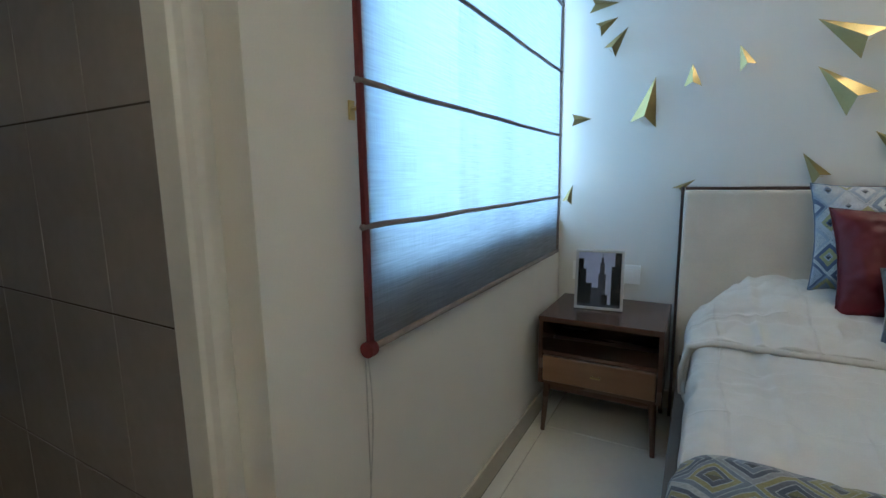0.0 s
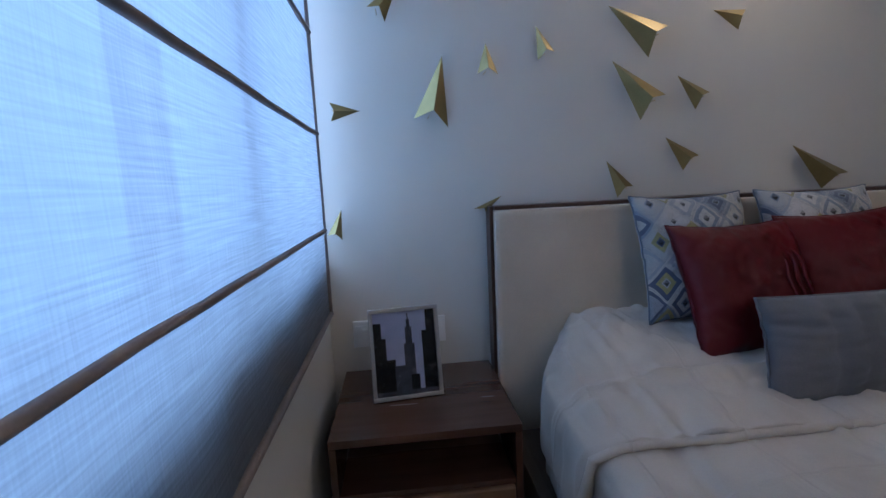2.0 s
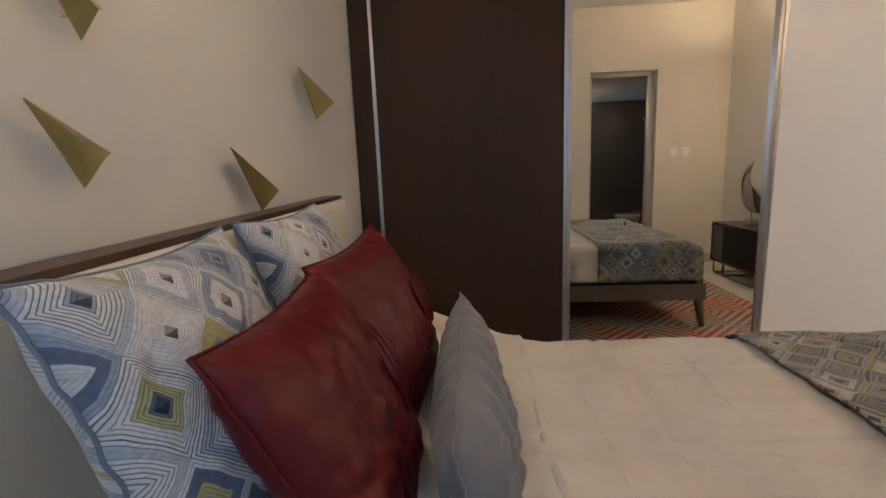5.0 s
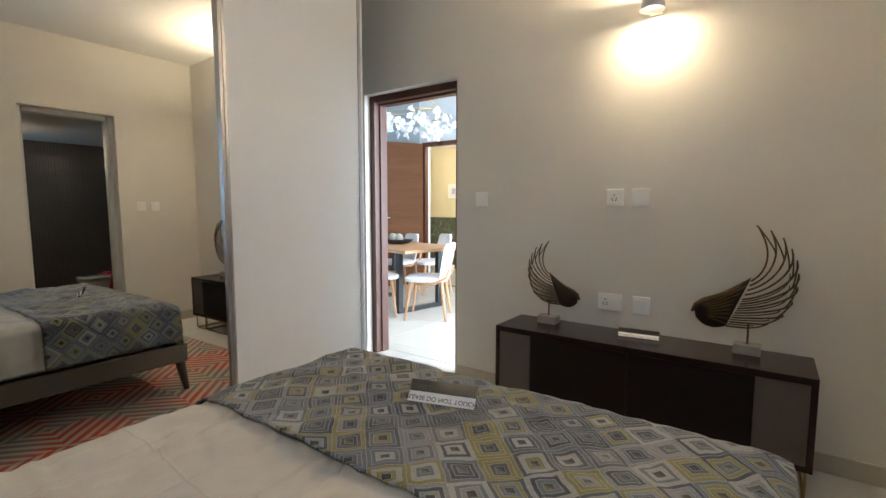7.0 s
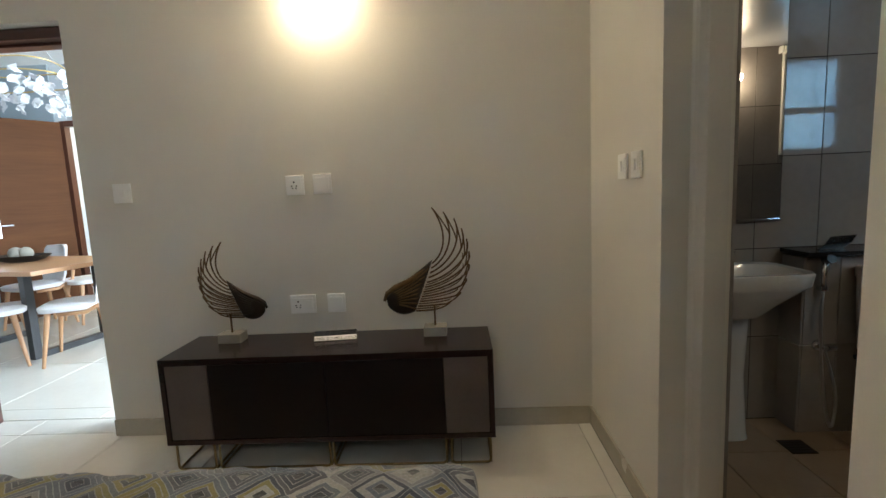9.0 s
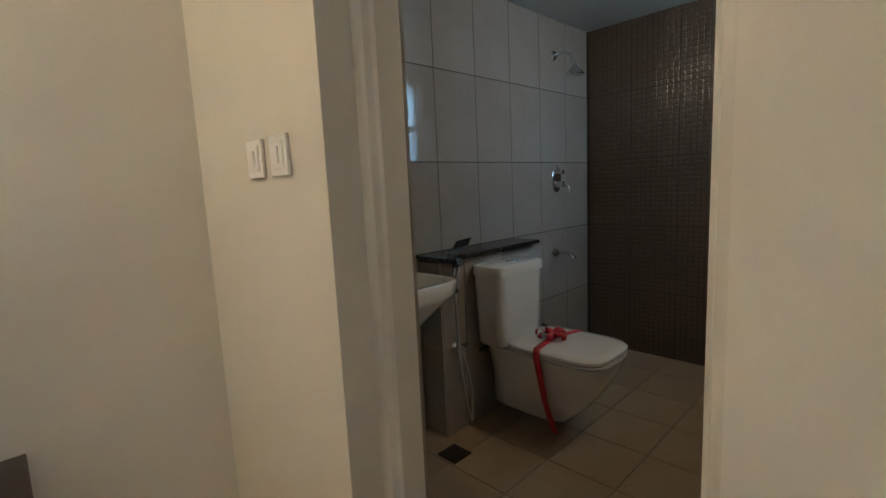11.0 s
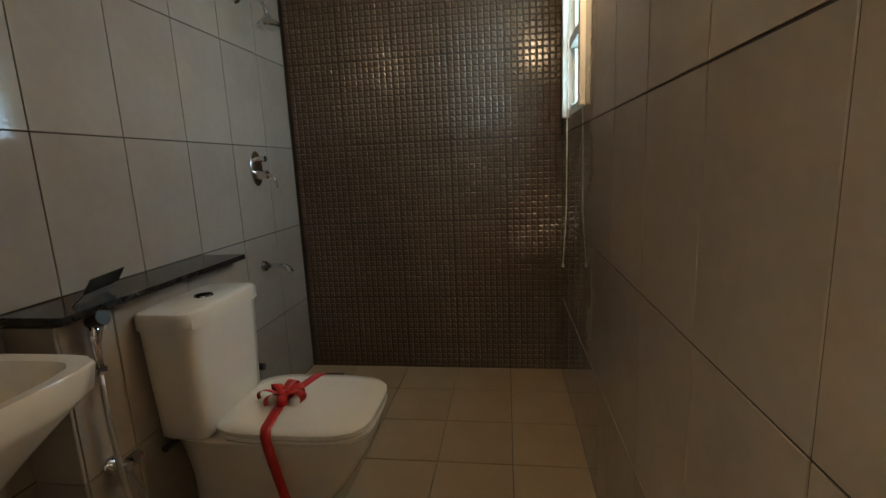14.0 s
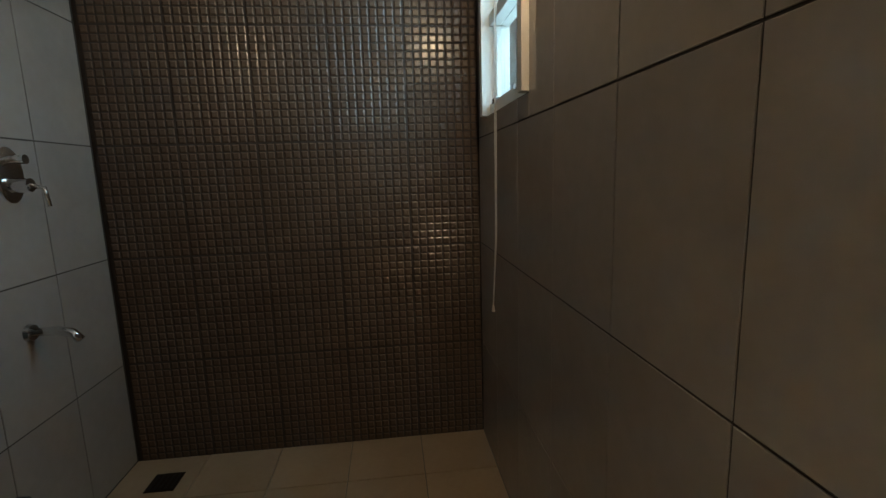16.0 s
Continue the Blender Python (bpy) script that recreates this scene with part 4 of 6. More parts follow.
part("printed_street", box(-0.0935, 0.0935, -0.0058, -0.0054, 0.0125, 0.026), M_PHOTO_MID, pf)
part("glazing", box(-PW / 2 + 0.0122, PW / 2 - 0.0122, -0.0085, -0.007, 0.0122, PH - 0.0122), glass("picture_glass"), pf).visible_shadow = False
part("strut", prism([(0.0065, 0.20), (0.0105, 0.20), (0.100, 0.019), (0.092, 0.017)], "x", -0.02, 0.02), M_BLACK, pf)
pf.matrix_basis = pose(-0.385, 2.405, 0.5465, -10, 0, 6)


# ---- paper planes on the north wall ----
def paper_plane(nose, tail_a, tail_b):
    """A folded sheet plane standing off the wall: nose, two wing ends and a raised keel."""
    n, a, b = (Vector((p[0], 0, p[1])) for p in (nose, tail_a, tail_b))
    mid = (a + b) / 2
    notch = mid + (n - mid) * 0.17
    wall, width = Y1 - 0.041, (a - b).length
    up = Vector((0, -0.34 * width, 0))
    place = Vector((notch.x, wall, notch.z))
    th = thing("paper_plane", place, "folded gold metal paper plane ornament fixed to the wall", "wall ornament", "gold paper planes on the wall")
    for w in (a, b):
        bm = bmesh.new()
        low = [Vector((p.x, wall - 0.004, p.z)) for p in (n, w)]
        ridge = Vector((notch.x, wall - 0.004, notch.z)) + up
        vs = [bm.verts.new(low[0]), bm.verts.new(low[1]), bm.verts.new(ridge)]
        bm.faces.new(vs)
        ext = bmesh.ops.extrude_face_region(bm, geom=bm.faces[:])
        bmesh.ops.translate(bm, vec=(0, 0.0025, 0), verts=[e for e in ext["geom"] if isinstance(e, bmesh.types.BMVert)])
        bmesh.ops.recalc_face_normals(bm, faces=bm.faces)
        part("wing", bm, M_PLANE, th)
    pin = (a * 0.7 + b * 0.3).lerp(notch, 0.5)
    part("fixing_pin", rod((pin.x, Y1, pin.z), (pin.x, wall - 0.003 + up.y * 0.4, pin.z), 0.0014, seg=6), M_GOLD, th)
    return th


PLANES = [((-.212, 1.598), (-.315, 1.401), (-.201, 1.370)), ((-.066, 1.636), (-.097, 1.538), (-.026, 1.536)), ((.105, 1.688), (.111, 1.578), (.170, 1.605)),
          ((-.491, 1.432), (-.587, 1.462), (-.586, 1.402)), ((-.575, 1.113), (-.626, 1.028), (-.578, 1.011)), ((-.025, 1.134), (-.124, 1.093), (-.083, 1.079)),
          ((.357, 1.747), (.569, 1.681), (.500, 1.580)), ((.372, 1.569), (.565, 1.454), (.475, 1.371)), ((.351, 1.235), (.450, 1.144), (.393, 1.106))]
PLANES += [((-.340, 1.832), (-.446, 1.753), (-.392, 1.707)), ((-.386, 1.881), (-.487, 1.868), (-.460, 1.808)), ((-.382, 1.945), (-.515, 1.920), (-.505, 1.98)),
           ((.733, 1.729), (.850, 1.730), (.825, 1.665)), ((.608, 1.516), (.727, 1.458), (.676, 1.402)), ((.568, 1.308), (.695, 1.242), (.636, 1.192)),
           ((1.056, 1.262), (1.286, 1.156), (1.181, 1.102)), ((1.543, 1.531), (1.830, 1.465), (1.685, 1.379))]
for p in PLANES:
    paper_plane(*p)

# ---- roman blind ----
blind = thing("roman_blind", (-0.62, 1.8, 0.78), "sheer grey-white roman blind with dark seams and oxblood edge", "blind")
BY_A, BY_B, B_X = 1.036, 2.555, -0.622
SEAMS = [1.055, 1.352, 1.648, 1.944, 2.24]
bm = bmesh.new()
rows_z = [0.785 + (2.30 - 0.785) * k / 90 for k in range(91)]
g = []
for z in rows_z:
    row = []
    for i in range(61):
        y = BY_A + (BY_B - BY_A) * i / 60
        x = B_X + 0.006 * noise.noise(Vector((y * 3, z * 3, 0))) + 0.004 * noise.noise(Vector((y * 9, z * 1.2, 5)))
        row.append(bm.verts.new((x, y, z)))
    g.append(row)
for j in range(90):
    for i in range(60):
        bm.faces.new((g[j][i], g[j][i + 1], g[j + 1][i + 1], g[j + 1][i]))
part("cloth", bm, M_SHEER, blind, "sheer slub cloth", smooth=True)
for z in SEAMS:
    pts = [(B_X + 0.004, BY_A - 0.009 + (BY_B - BY_A + 0.015) * i / 20, z + 0.004 * noise.noise(Vector((i * 0.4, z, 0)))) for i in range(21)]
    part("seam_rod", tube(pts, 0.0068, 8), M_BINDING, blind, smooth=True)
part("hem_rod", tube([(B_X + 0.003, BY_A, 0.785), (B_X + 0.003, BY_B, 0.785)], 0.0085, 10), M_BINDING, blind, smooth=True)
part("edge_binding", box(B_X - 0.004, B_X + 0.008, BY_A - 0.002, BY_A + 0.013, 0.79, 2.30, 0.003), M_REDEDGE, blind, "oxblood cloth edge binding")
part("edge_binding", box(B_X - 0.004, B_X + 0.008, BY_B - 0.006, BY_B + 0.006, 0.79, 2.30, 0.003), M_BINDING, blind)
part("end_cap", rod((B_X + 0.003, BY_A - 0.010, 0.785), (B_X + 0.003, BY_A + 0.012, 0.785), 0.018, seg=20), M_REDEDGE, blind, smooth="auto")
part("head_rail", box(X0 + 0.001, B_X + 0.02, BY_A, BY_B, 2.30, 2.34, 0.004), M_ALU, blind)
for dx, dy in ((0.0, 0.0), (0.012, 0.02)):
    pts = [(B_X - 0.012 + dx * 0.4, BY_A + 0.004 + dy * math.sin(i / 3.0) * 0.6, 0.78 - 0.36 * i / 12) for i in range(13)]
    part("pull_cord", tube(pts, 0.0016, 5), M_CORD, blind)
hk = thing("cord_cleat", (X0, 1.045, 1.30), "small brass cord cleat screwed to the wall", "cleat")
part("plate", box(X0, X0 + 0.005, 1.037, 1.054, 1.278, 1.318, 0.002), M_GOLD, hk)
part("horn", tube([(X0 + 0.005, 1.045, 1.30), (X0 + 0.016, 1.045, 1.30), (X0 + 0.022, 1.045, 1.312)], 0.004, 8), M_GOLD, hk, smooth=True)


# ---- switch plates and sockets ----
def plate(wall, u, z, w, h, kind, label, group="sockets and switches"):
    """A wall plate of w x h with its module; wall is south, north or west."""
    turn = {"south": 180, "north": 0, "west": 90}[wall]
    th = thing("socket_plate" if kind.startswith("sock") else "switch_plate", (0, 0, 0), label, "socket" if kind.startswith("sock") else "switch", group)
    part("cover", box(-w / 2, w / 2, -0.011, -0.0005, -h / 2, h / 2, 0.004, 3), M_PLASTIC, th, smooth="auto")
    part("module", box(-w / 2 + 0.012, w / 2 - 0.012, -0.014, -0.0112, -h / 2 + 0.016, h / 2 - 0.016, 0.002), M_PLASTIC, th)
    if kind == "sock":
        cx = -w / 2 + 0.042
        for dx, dz in ((0, 0.014), (-0.012, -0.004), (0.012, -0.004), (-0.009, -0.015), (0.009, -0.015)):
            part("pin_hole", rod((cx + dx, -0.0152, dz), (cx + dx, -0.0138, dz), 0.0035 if dz < 0.01 else 0.0045, seg=10), M_BLACK, th)
        if w > 0.1:
            part("rocker", box(w / 2 - 0.045, w / 2 - 0.016, -0.018, -0.0142, -0.018, 0.018, 0.002), M_PLASTIC, th)
    elif kind == "switch":
        part("rocker", box(-0.012, 0.012, -0.019, -0.0142, -0.02, 0.02, 0.002), M_PLASTIC, th)
    base = {"south": (u, Y0 + 0.0, z), "north": (u, Y1 - 0.0, z), "west": (X0 + 0.0, u, z)}[wall]
    th.matrix_basis = pose(*base, 0, 0, turn)
    return th


plate("south", 0.785, 1.275, 0.09, 0.095, "sock", "white three-pin socket plate on the wall")
plate("south", 0.650, 1.275, 0.09, 0.095, "sock_blank", "white blank plate beside the upper socket")
plate("south", 0.795, 0.680, 0.13, 0.095, "sock", "white socket plate with rocker above the console")
plate("south", 0.625, 0.680, 0.09, 0.095, "sock_blank", "white blank plate above the console")
plate("south", 1.655, 1.275, 0.09, 0.095, "switch", "white switch plate beside the bedroom door")
plate("west", -0.275, 1.275, 0.085, 0.095, "switch", "white switch plate beside the bathroom door")
plate("west", -0.14, 1.275, 0.085, 0.095, "switch", "white switch plate beside the bathroom door")
plate("north", -0.285, 0.665, 0.09, 0.095, "switch", "white switch plate above the nightstand")
plate("north", -0.525, 0.665, 0.09, 0.095, "switch", "white switch plate above the nightstand")

# ---- wall lamp ----
def wall_lamp(x, wall_y, out):
    """A small open cylinder lamp standing off the wall, open above and below."""
    th = thing("wall_lamp", (x, wall_y, 2.215), "small white cylindrical wall lamp lit warm", "wall lamp", "wall lamps")

    def span(a, b):
        return tuple(sorted((wall_y + out * a, wall_y + out * b)))

    part("bracket", box(x - 0.03, x + 0.03, *span(0.0, 0.02), 2.220, 2.305, 0.004), M_PLASTIC, th)
    part("arm", rod((x, wall_y + out * 0.02, 2.270), (x, wall_y + out * 0.057, 2.270), 0.008), M_PLASTIC, th)
    bm = bmesh.new()
    bmesh.ops.create_cone(bm, cap_ends=False, segments=28, radius1=0.06, radius2=0.045, depth=0.09)
    bmesh.ops.translate(bm, vec=(x, wall_y + out * 0.10, 2.260), verts=bm.verts)
    sh = part("shade", bm, M_PLASTIC, th, smooth=True)
    sh.modifiers.new("thick", "SOLIDIFY").thickness = 0.003
    part("bulb", rod((x, wall_y + out * 0.10, 2.250), (x, wall_y + out * 0.10, 2.290), 0.016, 0.012), M_SHADE, th, "glowing bulb", smooth="auto")
    return th


wall_lamp(0.61, Y0, 1)
wall_lamp(0.87, Y1, -1)

# ---- media console ----
TX0, TX1, TY0, TY1, TZ0, TZ1 = -0.13, 1.34, -0.70, -0.36, 0.136, 0.535
tv = thing("media_console", (0.605, -0.53, 0.0), "espresso media console with taupe end panels on brass sled legs", "console")
part("top", box(TX0, TX1, TY0, TY1, TZ1 - 0.03, TZ1, 0.003), M_TVTOP, tv)
part("bottom_panel", box(TX0, TX1, TY0, TY1, TZ0, TZ0 + 0.022, 0.002), M_TVTOP, tv)
for x0, x1 in ((TX0, TX0 + 0.022), (TX1 - 0.022, TX1)):
    part("side_panel", box(x0 + 0.0004, x1 - 0.0004, TY0, TY1 - 0.0005, TZ0 + 0.0225, TZ1 - 0.0305, 0.001), M_TVTOP, tv)
part("back_panel", box(TX0 + 0.023, TX1 - 0.023, TY0, TY0 + 0.012, TZ0 + 0.023, TZ1 - 0.031), M_TVBLACK, tv)
W = TX1 - TX0 - 0.046
for k, (a, b) in enumerate(((0.0, 0.135), (0.135, 0.5), (0.5, 0.865), (0.865, 1.0))):
    x0, x1 = TX0 + 0.023 + a * W + 0.0015, TX0 + 0.023 + b * W - 0.0015
    end = k in (0, 3)
    part("end_panel" if end else "door", box(x0, x1, TY1 - 0.022, TY1 - 0.004, TZ0 + 0.024, TZ1 - 0.032, 0.002), M_TAUPE if end else M_TVBLACK, tv, "taupe grey textured front panel" if end else "")
MID = (TX0 + TX1) / 2
LEG_Z = TZ0 - 0.0055


def corner_loop(x0, x1, y, z0, z1, r=0.018):
    """A rectangle of bar with rounded corners, standing across the console."""
    pts = []
    for cx, cz, start in ((x1 - r, z1 - r, 0), (x0 + r, z1 - r, 90), (x0 + r, z0 + r, 180), (x1 - r, z0 + r, 270)):
        pts += [(cx + r * math.cos(radians(start + k * 22.5)), y, cz + r * math.sin(radians(start + k * 22.5))) for k in range(5)]
    return pts + [pts[0]]


for x0, x1 in ((TX0 + 0.022, TX0 + 0.023 + 0.122 * W), (TX0 + 0.023 + 0.138 * W, MID - 0.009), (MID + 0.009, TX0 + 0.023 + 0.862 * W), (TX0 + 0.023 + 0.878 * W, TX1 - 0.022)):
    for y in (TY1 - 0.03, TY0 + 0.03):
        part("sled_leg", tube(corner_loop(x0, x1, y, 0.0055, LEG_Z), 0.0055, 8), M_BRASSLEG, tv, "thin brass bar leg frame", smooth=True)
    for x in (x0, x1):
        part("floor_bar", rod((x, TY0 + 0.036, 0.0055), (x, TY1 - 0.036, 0.0055), 0.0053, seg=8), M_BRASSLEG, tv)


def wing(name, base, flip, size, metal_dark, label):
    """A wing sculpture: a solid shoulder with wire feathers curling upward, on a rod and stone block."""
    th = thing(name, base, label, "sculpture", "wing sculptures on the console")
    bx, by, bz = base
    part("block", box(bx - 0.055, bx + 0.055, by - 0.04, by + 0.04, bz, bz + 0.045, 0.004), M_CONCRETE, th)
    part("stem", rod((bx, by, bz + 0.045), (bx, by, bz + 0.14), 0.0045), M_BRONZE, th)

    def at(u, v):
        return Vector((bx - flip * u * size, by + 0.05 * (u + 0.1) * size, bz + 0.118 + v * size))

    edge = [(0.008, 0.487), (0.056, 0.465), (0.100, 0.433), (0.130, 0.386), (0.150, 0.336), (0.158, 0.277), (0.156, 0.218), (0.143, 0.151), (0.116, 0.085), (0.067, 0.037), (0.0, 0.006)]

    def tip(f):
        """The outer edge of the feathers, from the top round to the foot."""
        i = min(9, int(f * 10))
        u, v = Vector(edge[i]).lerp(Vector(edge[i + 1]), f * 10 - i)
        return u * 1.1, v

    n, before = 11, None
    for k in range(2 * n - 1):
        f = k / (2 * n - 2)
        long = k % 2 == 0
        su, sv = -0.088 * f ** 1.2, 0.227 * (1 - f)
        tu, tv = tip(f)
        if not long and f < 0.4:
            continue
        if not long:
            tu, tv = su + (tu - su) * 0.86, sv + (tv - sv) * 0.84
        du, dv = tu - su, tv - sv
        p1 = (su + 0.42 * du + 0.06 * (1 - f) ** 2, sv + 0.06 * dv + 0.03 * (1 - f) ** 2)
        p2 = (tu + 0.012 + 0.062 * (1 - f) ** 3, tv - 0.42 * dv)
        line = bezier(at(su, sv), at(*p1), at(*p2), at(tu, tv), 18)
        thick = (0.0042 if long else 0.003) * (0.5 + 0.5 * size)
        part("feather", tube(line, [thick] * 17 + [thick * 0.7, thick * 0.4], 6), M_BRONZE, th, smooth=True)
        if long:
            if before:
                a, b = before[-1], line[12]
                away = (a - before[-4]).normalized()
                turn = bezier(a, a.lerp(b, 0.3) - away * 0.012 * size + (a - at(-0.05, 0.12)).normalized() * 0.012 * size, b + (line[14] - b) * 0.6, b, 8)
                part("feather_edge", tube(turn, thick * 0.85, 6), M_BRONZE, th, smooth=True)
            before = line
    rings = []
    for i in range(11):
        s = i / 10
        cu, cv = -0.225 + 0.180 * s, 0.068 - 0.012 * s + 0.066 * s * s
        half = 0.128 * math.sqrt(max(0.0, 1 - (1 - min(1, s * 1.12)) ** 2)) * (0.62 + 0.38 * s) + 0.004
        lean = 0.36
        ring = []
        for a in range(14):
            c, sn = math.cos(a * math.tau / 14), math.sin(a * math.tau / 14)
            p = at(cu + half * c * math.sin(lean), cv + half * c * math.cos(lean))
            ring.append((p.x, p.y + sn * 0.014 * size, p.z))
        rings.append(ring)
    part("shoulder", loft(rings), metal_dark, th, smooth=True)
    rim = [(-0.238, 0.052), (-0.222, 0.088), (-0.185, 0.115), (-0.14, 0.134), (-0.095, 0.158), (-0.05, 0.19), (-0.008, 0.226)]
    part("shoulder_rim", tube([at(u, v) for u, v in rim], [size * r for r in (0.007, 0.012, 0.014, 0.014, 0.012, 0.009, 0.004)], 10), M_BRONZE if size > 0.9 else metal_dark, th, smooth=True)
    for k in range(8):
        f = k / 7
        a, b = at(-0.205 + 0.03 * f, 0.085 - 0.05 * f), at(-0.015 - 0.07 * f, 0.205 - 0.195 * f)
        pts = [a.lerp(b, i / 8) + Vector((0, 0.015 * size * math.sin(math.pi * (0.15 + 0.7 * i / 8)), 0.014 * size * math.sin(math.pi * i / 8) * (f - 0.7))) for i in range(9)]
        part("shoulder_rib", tube(pts, 0.003 * size + 0.001, 5), metal_dark if size < 0.9 else M_BRONZE, th, smooth=True)
    return th


wing("wing_sculpture", (1.115, -0.60, 0.535), -1, 0.76, M_BRONZE_D, "small dark bronze wire wing sculpture on stone block")
wing("wing_sculpture", (0.125, -0.60, 0.535), 1, 1.0, M_BRONZE_D, "tall bronze wire wing sculpture on stone block")


def text_mesh(words, size, material, name, parent, m):
    cu = bpy.data.curves.new("tmp_text", "FONT")
    cu.body, cu.size, cu.extrude, cu.align_x, cu.align_y = words, size, 0.0003, "CENTER", "CENTER"
    ob = new("tmp_text", cu)
    me = bpy.data.meshes.new_from_object(ob.evaluated_get(bpy.context.evaluated_depsgraph_get()))
    bpy.data.objects.remove(ob)
    me.name = name
    me.materials.clear()
    me.materials.append(material)
    me.transform(m)
    t = new(name, me)
    t.parent = parent
    return t


def notice(m, w, h, label):
    """A bent clear acrylic table sign: a smoky upright lettered plate and a white foot strip with flipped letters as
    its reflection.
    """
    th = thing("table_sign", (0, 0, 0), label, "sign", "do-not-touch signs")
    lean, rise = Matrix.Rotation(radians(42), 4, "X"), Matrix.Translation((0, h * 0.76, h * 0.68)) @ Matrix.Rotation(radians(60), 4, "X")
    foot = box(-w / 2, w / 2, 0.0, h, 0.0, 0.003, 0.001)
    bmesh.ops.transform(foot, matrix=lean, verts=foot.verts)
    part("foot_plate", foot, M_FROST, th).visible_shadow = False
    slip = box(-w / 2 + 0.001, w / 2 - 0.001, 0.001, h - 0.001, 0.0034, 0.0042)
    bmesh.ops.transform(slip, matrix=lean, verts=slip.verts)
    part("strip", slip, M_CARD, th, "white strip with letters flipped as a reflection")
    upright = box(-w / 2, w / 2, 0.0, h, 0.0, 0.003, 0.001)
    bmesh.ops.transform(upright, matrix=rise, verts=upright.verts)
    part("upright_plate", upright, M_SMOKE, th, "smoky clear acrylic upright plate")
    # the reflected lettering is built as flipped text on the strip
    text_mesh("PLEASE DO NOT TOUCH", w * 0.094, M_INK, "lettering", th, lean @ Matrix.Translation((0, h * 0.42, 0.0046)) @ Matrix.Diagonal((1, -1.0, -1, 1)))
    text_mesh("PLEASE DO NOT TOUCH", w * 0.094, M_INK, "lettering", th, rise @ Matrix.Translation((0, h * 0.38, 0.0034)))
    th.matrix_basis = m
    return th


notice(pose(0.848, 0.875, 0.622, 0, 0, 197), 0.215, 0.036, "clear acrylic sign with white strip reading please do not touch")
notice(pose(0.60, -0.555, 0.5355, 0, 0, 186), 0.2, 0.026, "clear acrylic sign with white strip on the console")

# ---- wardrobe ----
wd = thing("wardrobe", (2.7, 1.2, 0.0), "full-height sliding wardrobe with dark, mirrored and white doors", "wardrobe")
WX = 2.39
part("carcass", box(WX + 0.055, X1 - 0.002, -0.33, Y1 - 0.002, 0.0, 2.70), M_CARCASS, wd)
part("side_stile", box(WX, WX + 0.054, 2.60, Y1 - 0.003, 0.0, 2.70, 0.002), M_CARCASS, wd)
part("plinth", box(WX + 0.02, WX + 0.054, -0.33, 2.599, 0.0, 0.05), M_CARCASS, wd)
part("pelmet", box(WX + 0.0, WX + 0.054, -0.33, 2.599, 2.62, 2.70), M_CARCASS, wd)
part("end_panel", box(WX, WX + 0.054, -0.345, -0.3305, 0.0, 2.70, 0.002), M_LAMINATE, wd)
for y0, y1, m, name, lab in ((1.628, 2.598, M_CARCASS, "dark_door", "dark espresso sliding door"), (0.645, 1.626, M_MIRROR, "mirror_door", "mirrored sliding door"), (-0.329, 0.643, M_LAMINATE, "white_door", "white gloss sliding door")):
    back = 0.021 if name == "mirror_door" else 0.0
    slab = prism([(WX + 0.012, 0.07), (WX + 0.03, 0.07), (WX + 0.03 + back, 2.60), (WX + 0.012 + back, 2.60)], "y", y0 + 0.018, y1 - 0.018)
    d = part(name, slab, m, wd, lab)
    for a, b in ((y0, y0 + 0.0175), (y1 - 0.0175, y1)):
        part("edge_profile", box(WX + 0.004, WX + 0.034, a, b, 0.052, 2.618, 0.002), M_STEEL, d, "brushed aluminium edge profile")


# ---- bathroom things ----
ledge = setting(part("wall_ledge", box(-2.285, -1.565, BY0, -0.578, 0.0, 0.84), M_GROUT), "tiled low ledge wall behind the toilet", "wall")
tagged(part("granite_shelf", box(-2.30, -1.545, BY0 + 0.001, -0.528, 0.8495, 0.868, 0.003), M_GRANITE), "polished black granite shelf on the ledge wall", "shelf")
notice(pose(-1.70, -0.605, 0.8685, 0, 0, 15), 0.15, 0.042, "clear acrylic sign with lettered strip on the granite shelf")

wc = thing("toilet", (-1.978, -0.3, 0.0), "white ceramic close-coupled toilet with closed lid", "toilet")
CX = -1.978
cist = loft([squircle(CX + 0.034, -0.478, z, w, d, 7) for z, w, d in ((0.405, 0.150, 0.074), (0.42, 0.162, 0.084), (0.60, 0.171, 0.089), (0.752, 0.177, 0.093))])
part("cistern", cist, M_CERAMIC, wc, smooth="auto")
lidc = loft([squircle(CX + 0.034, -0.475, z, w, d, 8) for z, w, d in ((0.7525, 0.177, 0.092), (0.754, 0.183, 0.096), (0.790, 0.184, 0.096), (0.800, 0.178, 0.091), (0.803, 0.160, 0.08))])
cl = part("cistern_lid", lidc, M_CERAMIC, wc, smooth="auto")
part("flush_button", rod((CX + 0.03, -0.466, 0.8032), (CX + 0.03, -0.466, 0.808), 0.028, 0.026, 24), M_CHROME, cl, "oval chrome dual flush button", smooth="auto")
bowl = loft([squircle(CX, cy, z, w, d, p) for z, cy, w, d, p in ((0.085, -0.355, 0.115, 0.205, 3.5), (0.09, -0.348, 0.125, 0.2205, 3.5), (0.15, -0.319, 0.138, 0.2495, 3.2), (0.24, -0.285, 0.152, 0.283, 3.2),
                                                                (0.33, -0.26, 0.172, 0.31, 3.5), (0.385, -0.252, 0.185, 0.318, 4), (0.398, -0.252, 0.187, 0.320, 4.5), (0.402, -0.252, 0.18, 0.315, 4.5))])
part("bowl", bowl, M_CERAMIC, wc, smooth="auto")
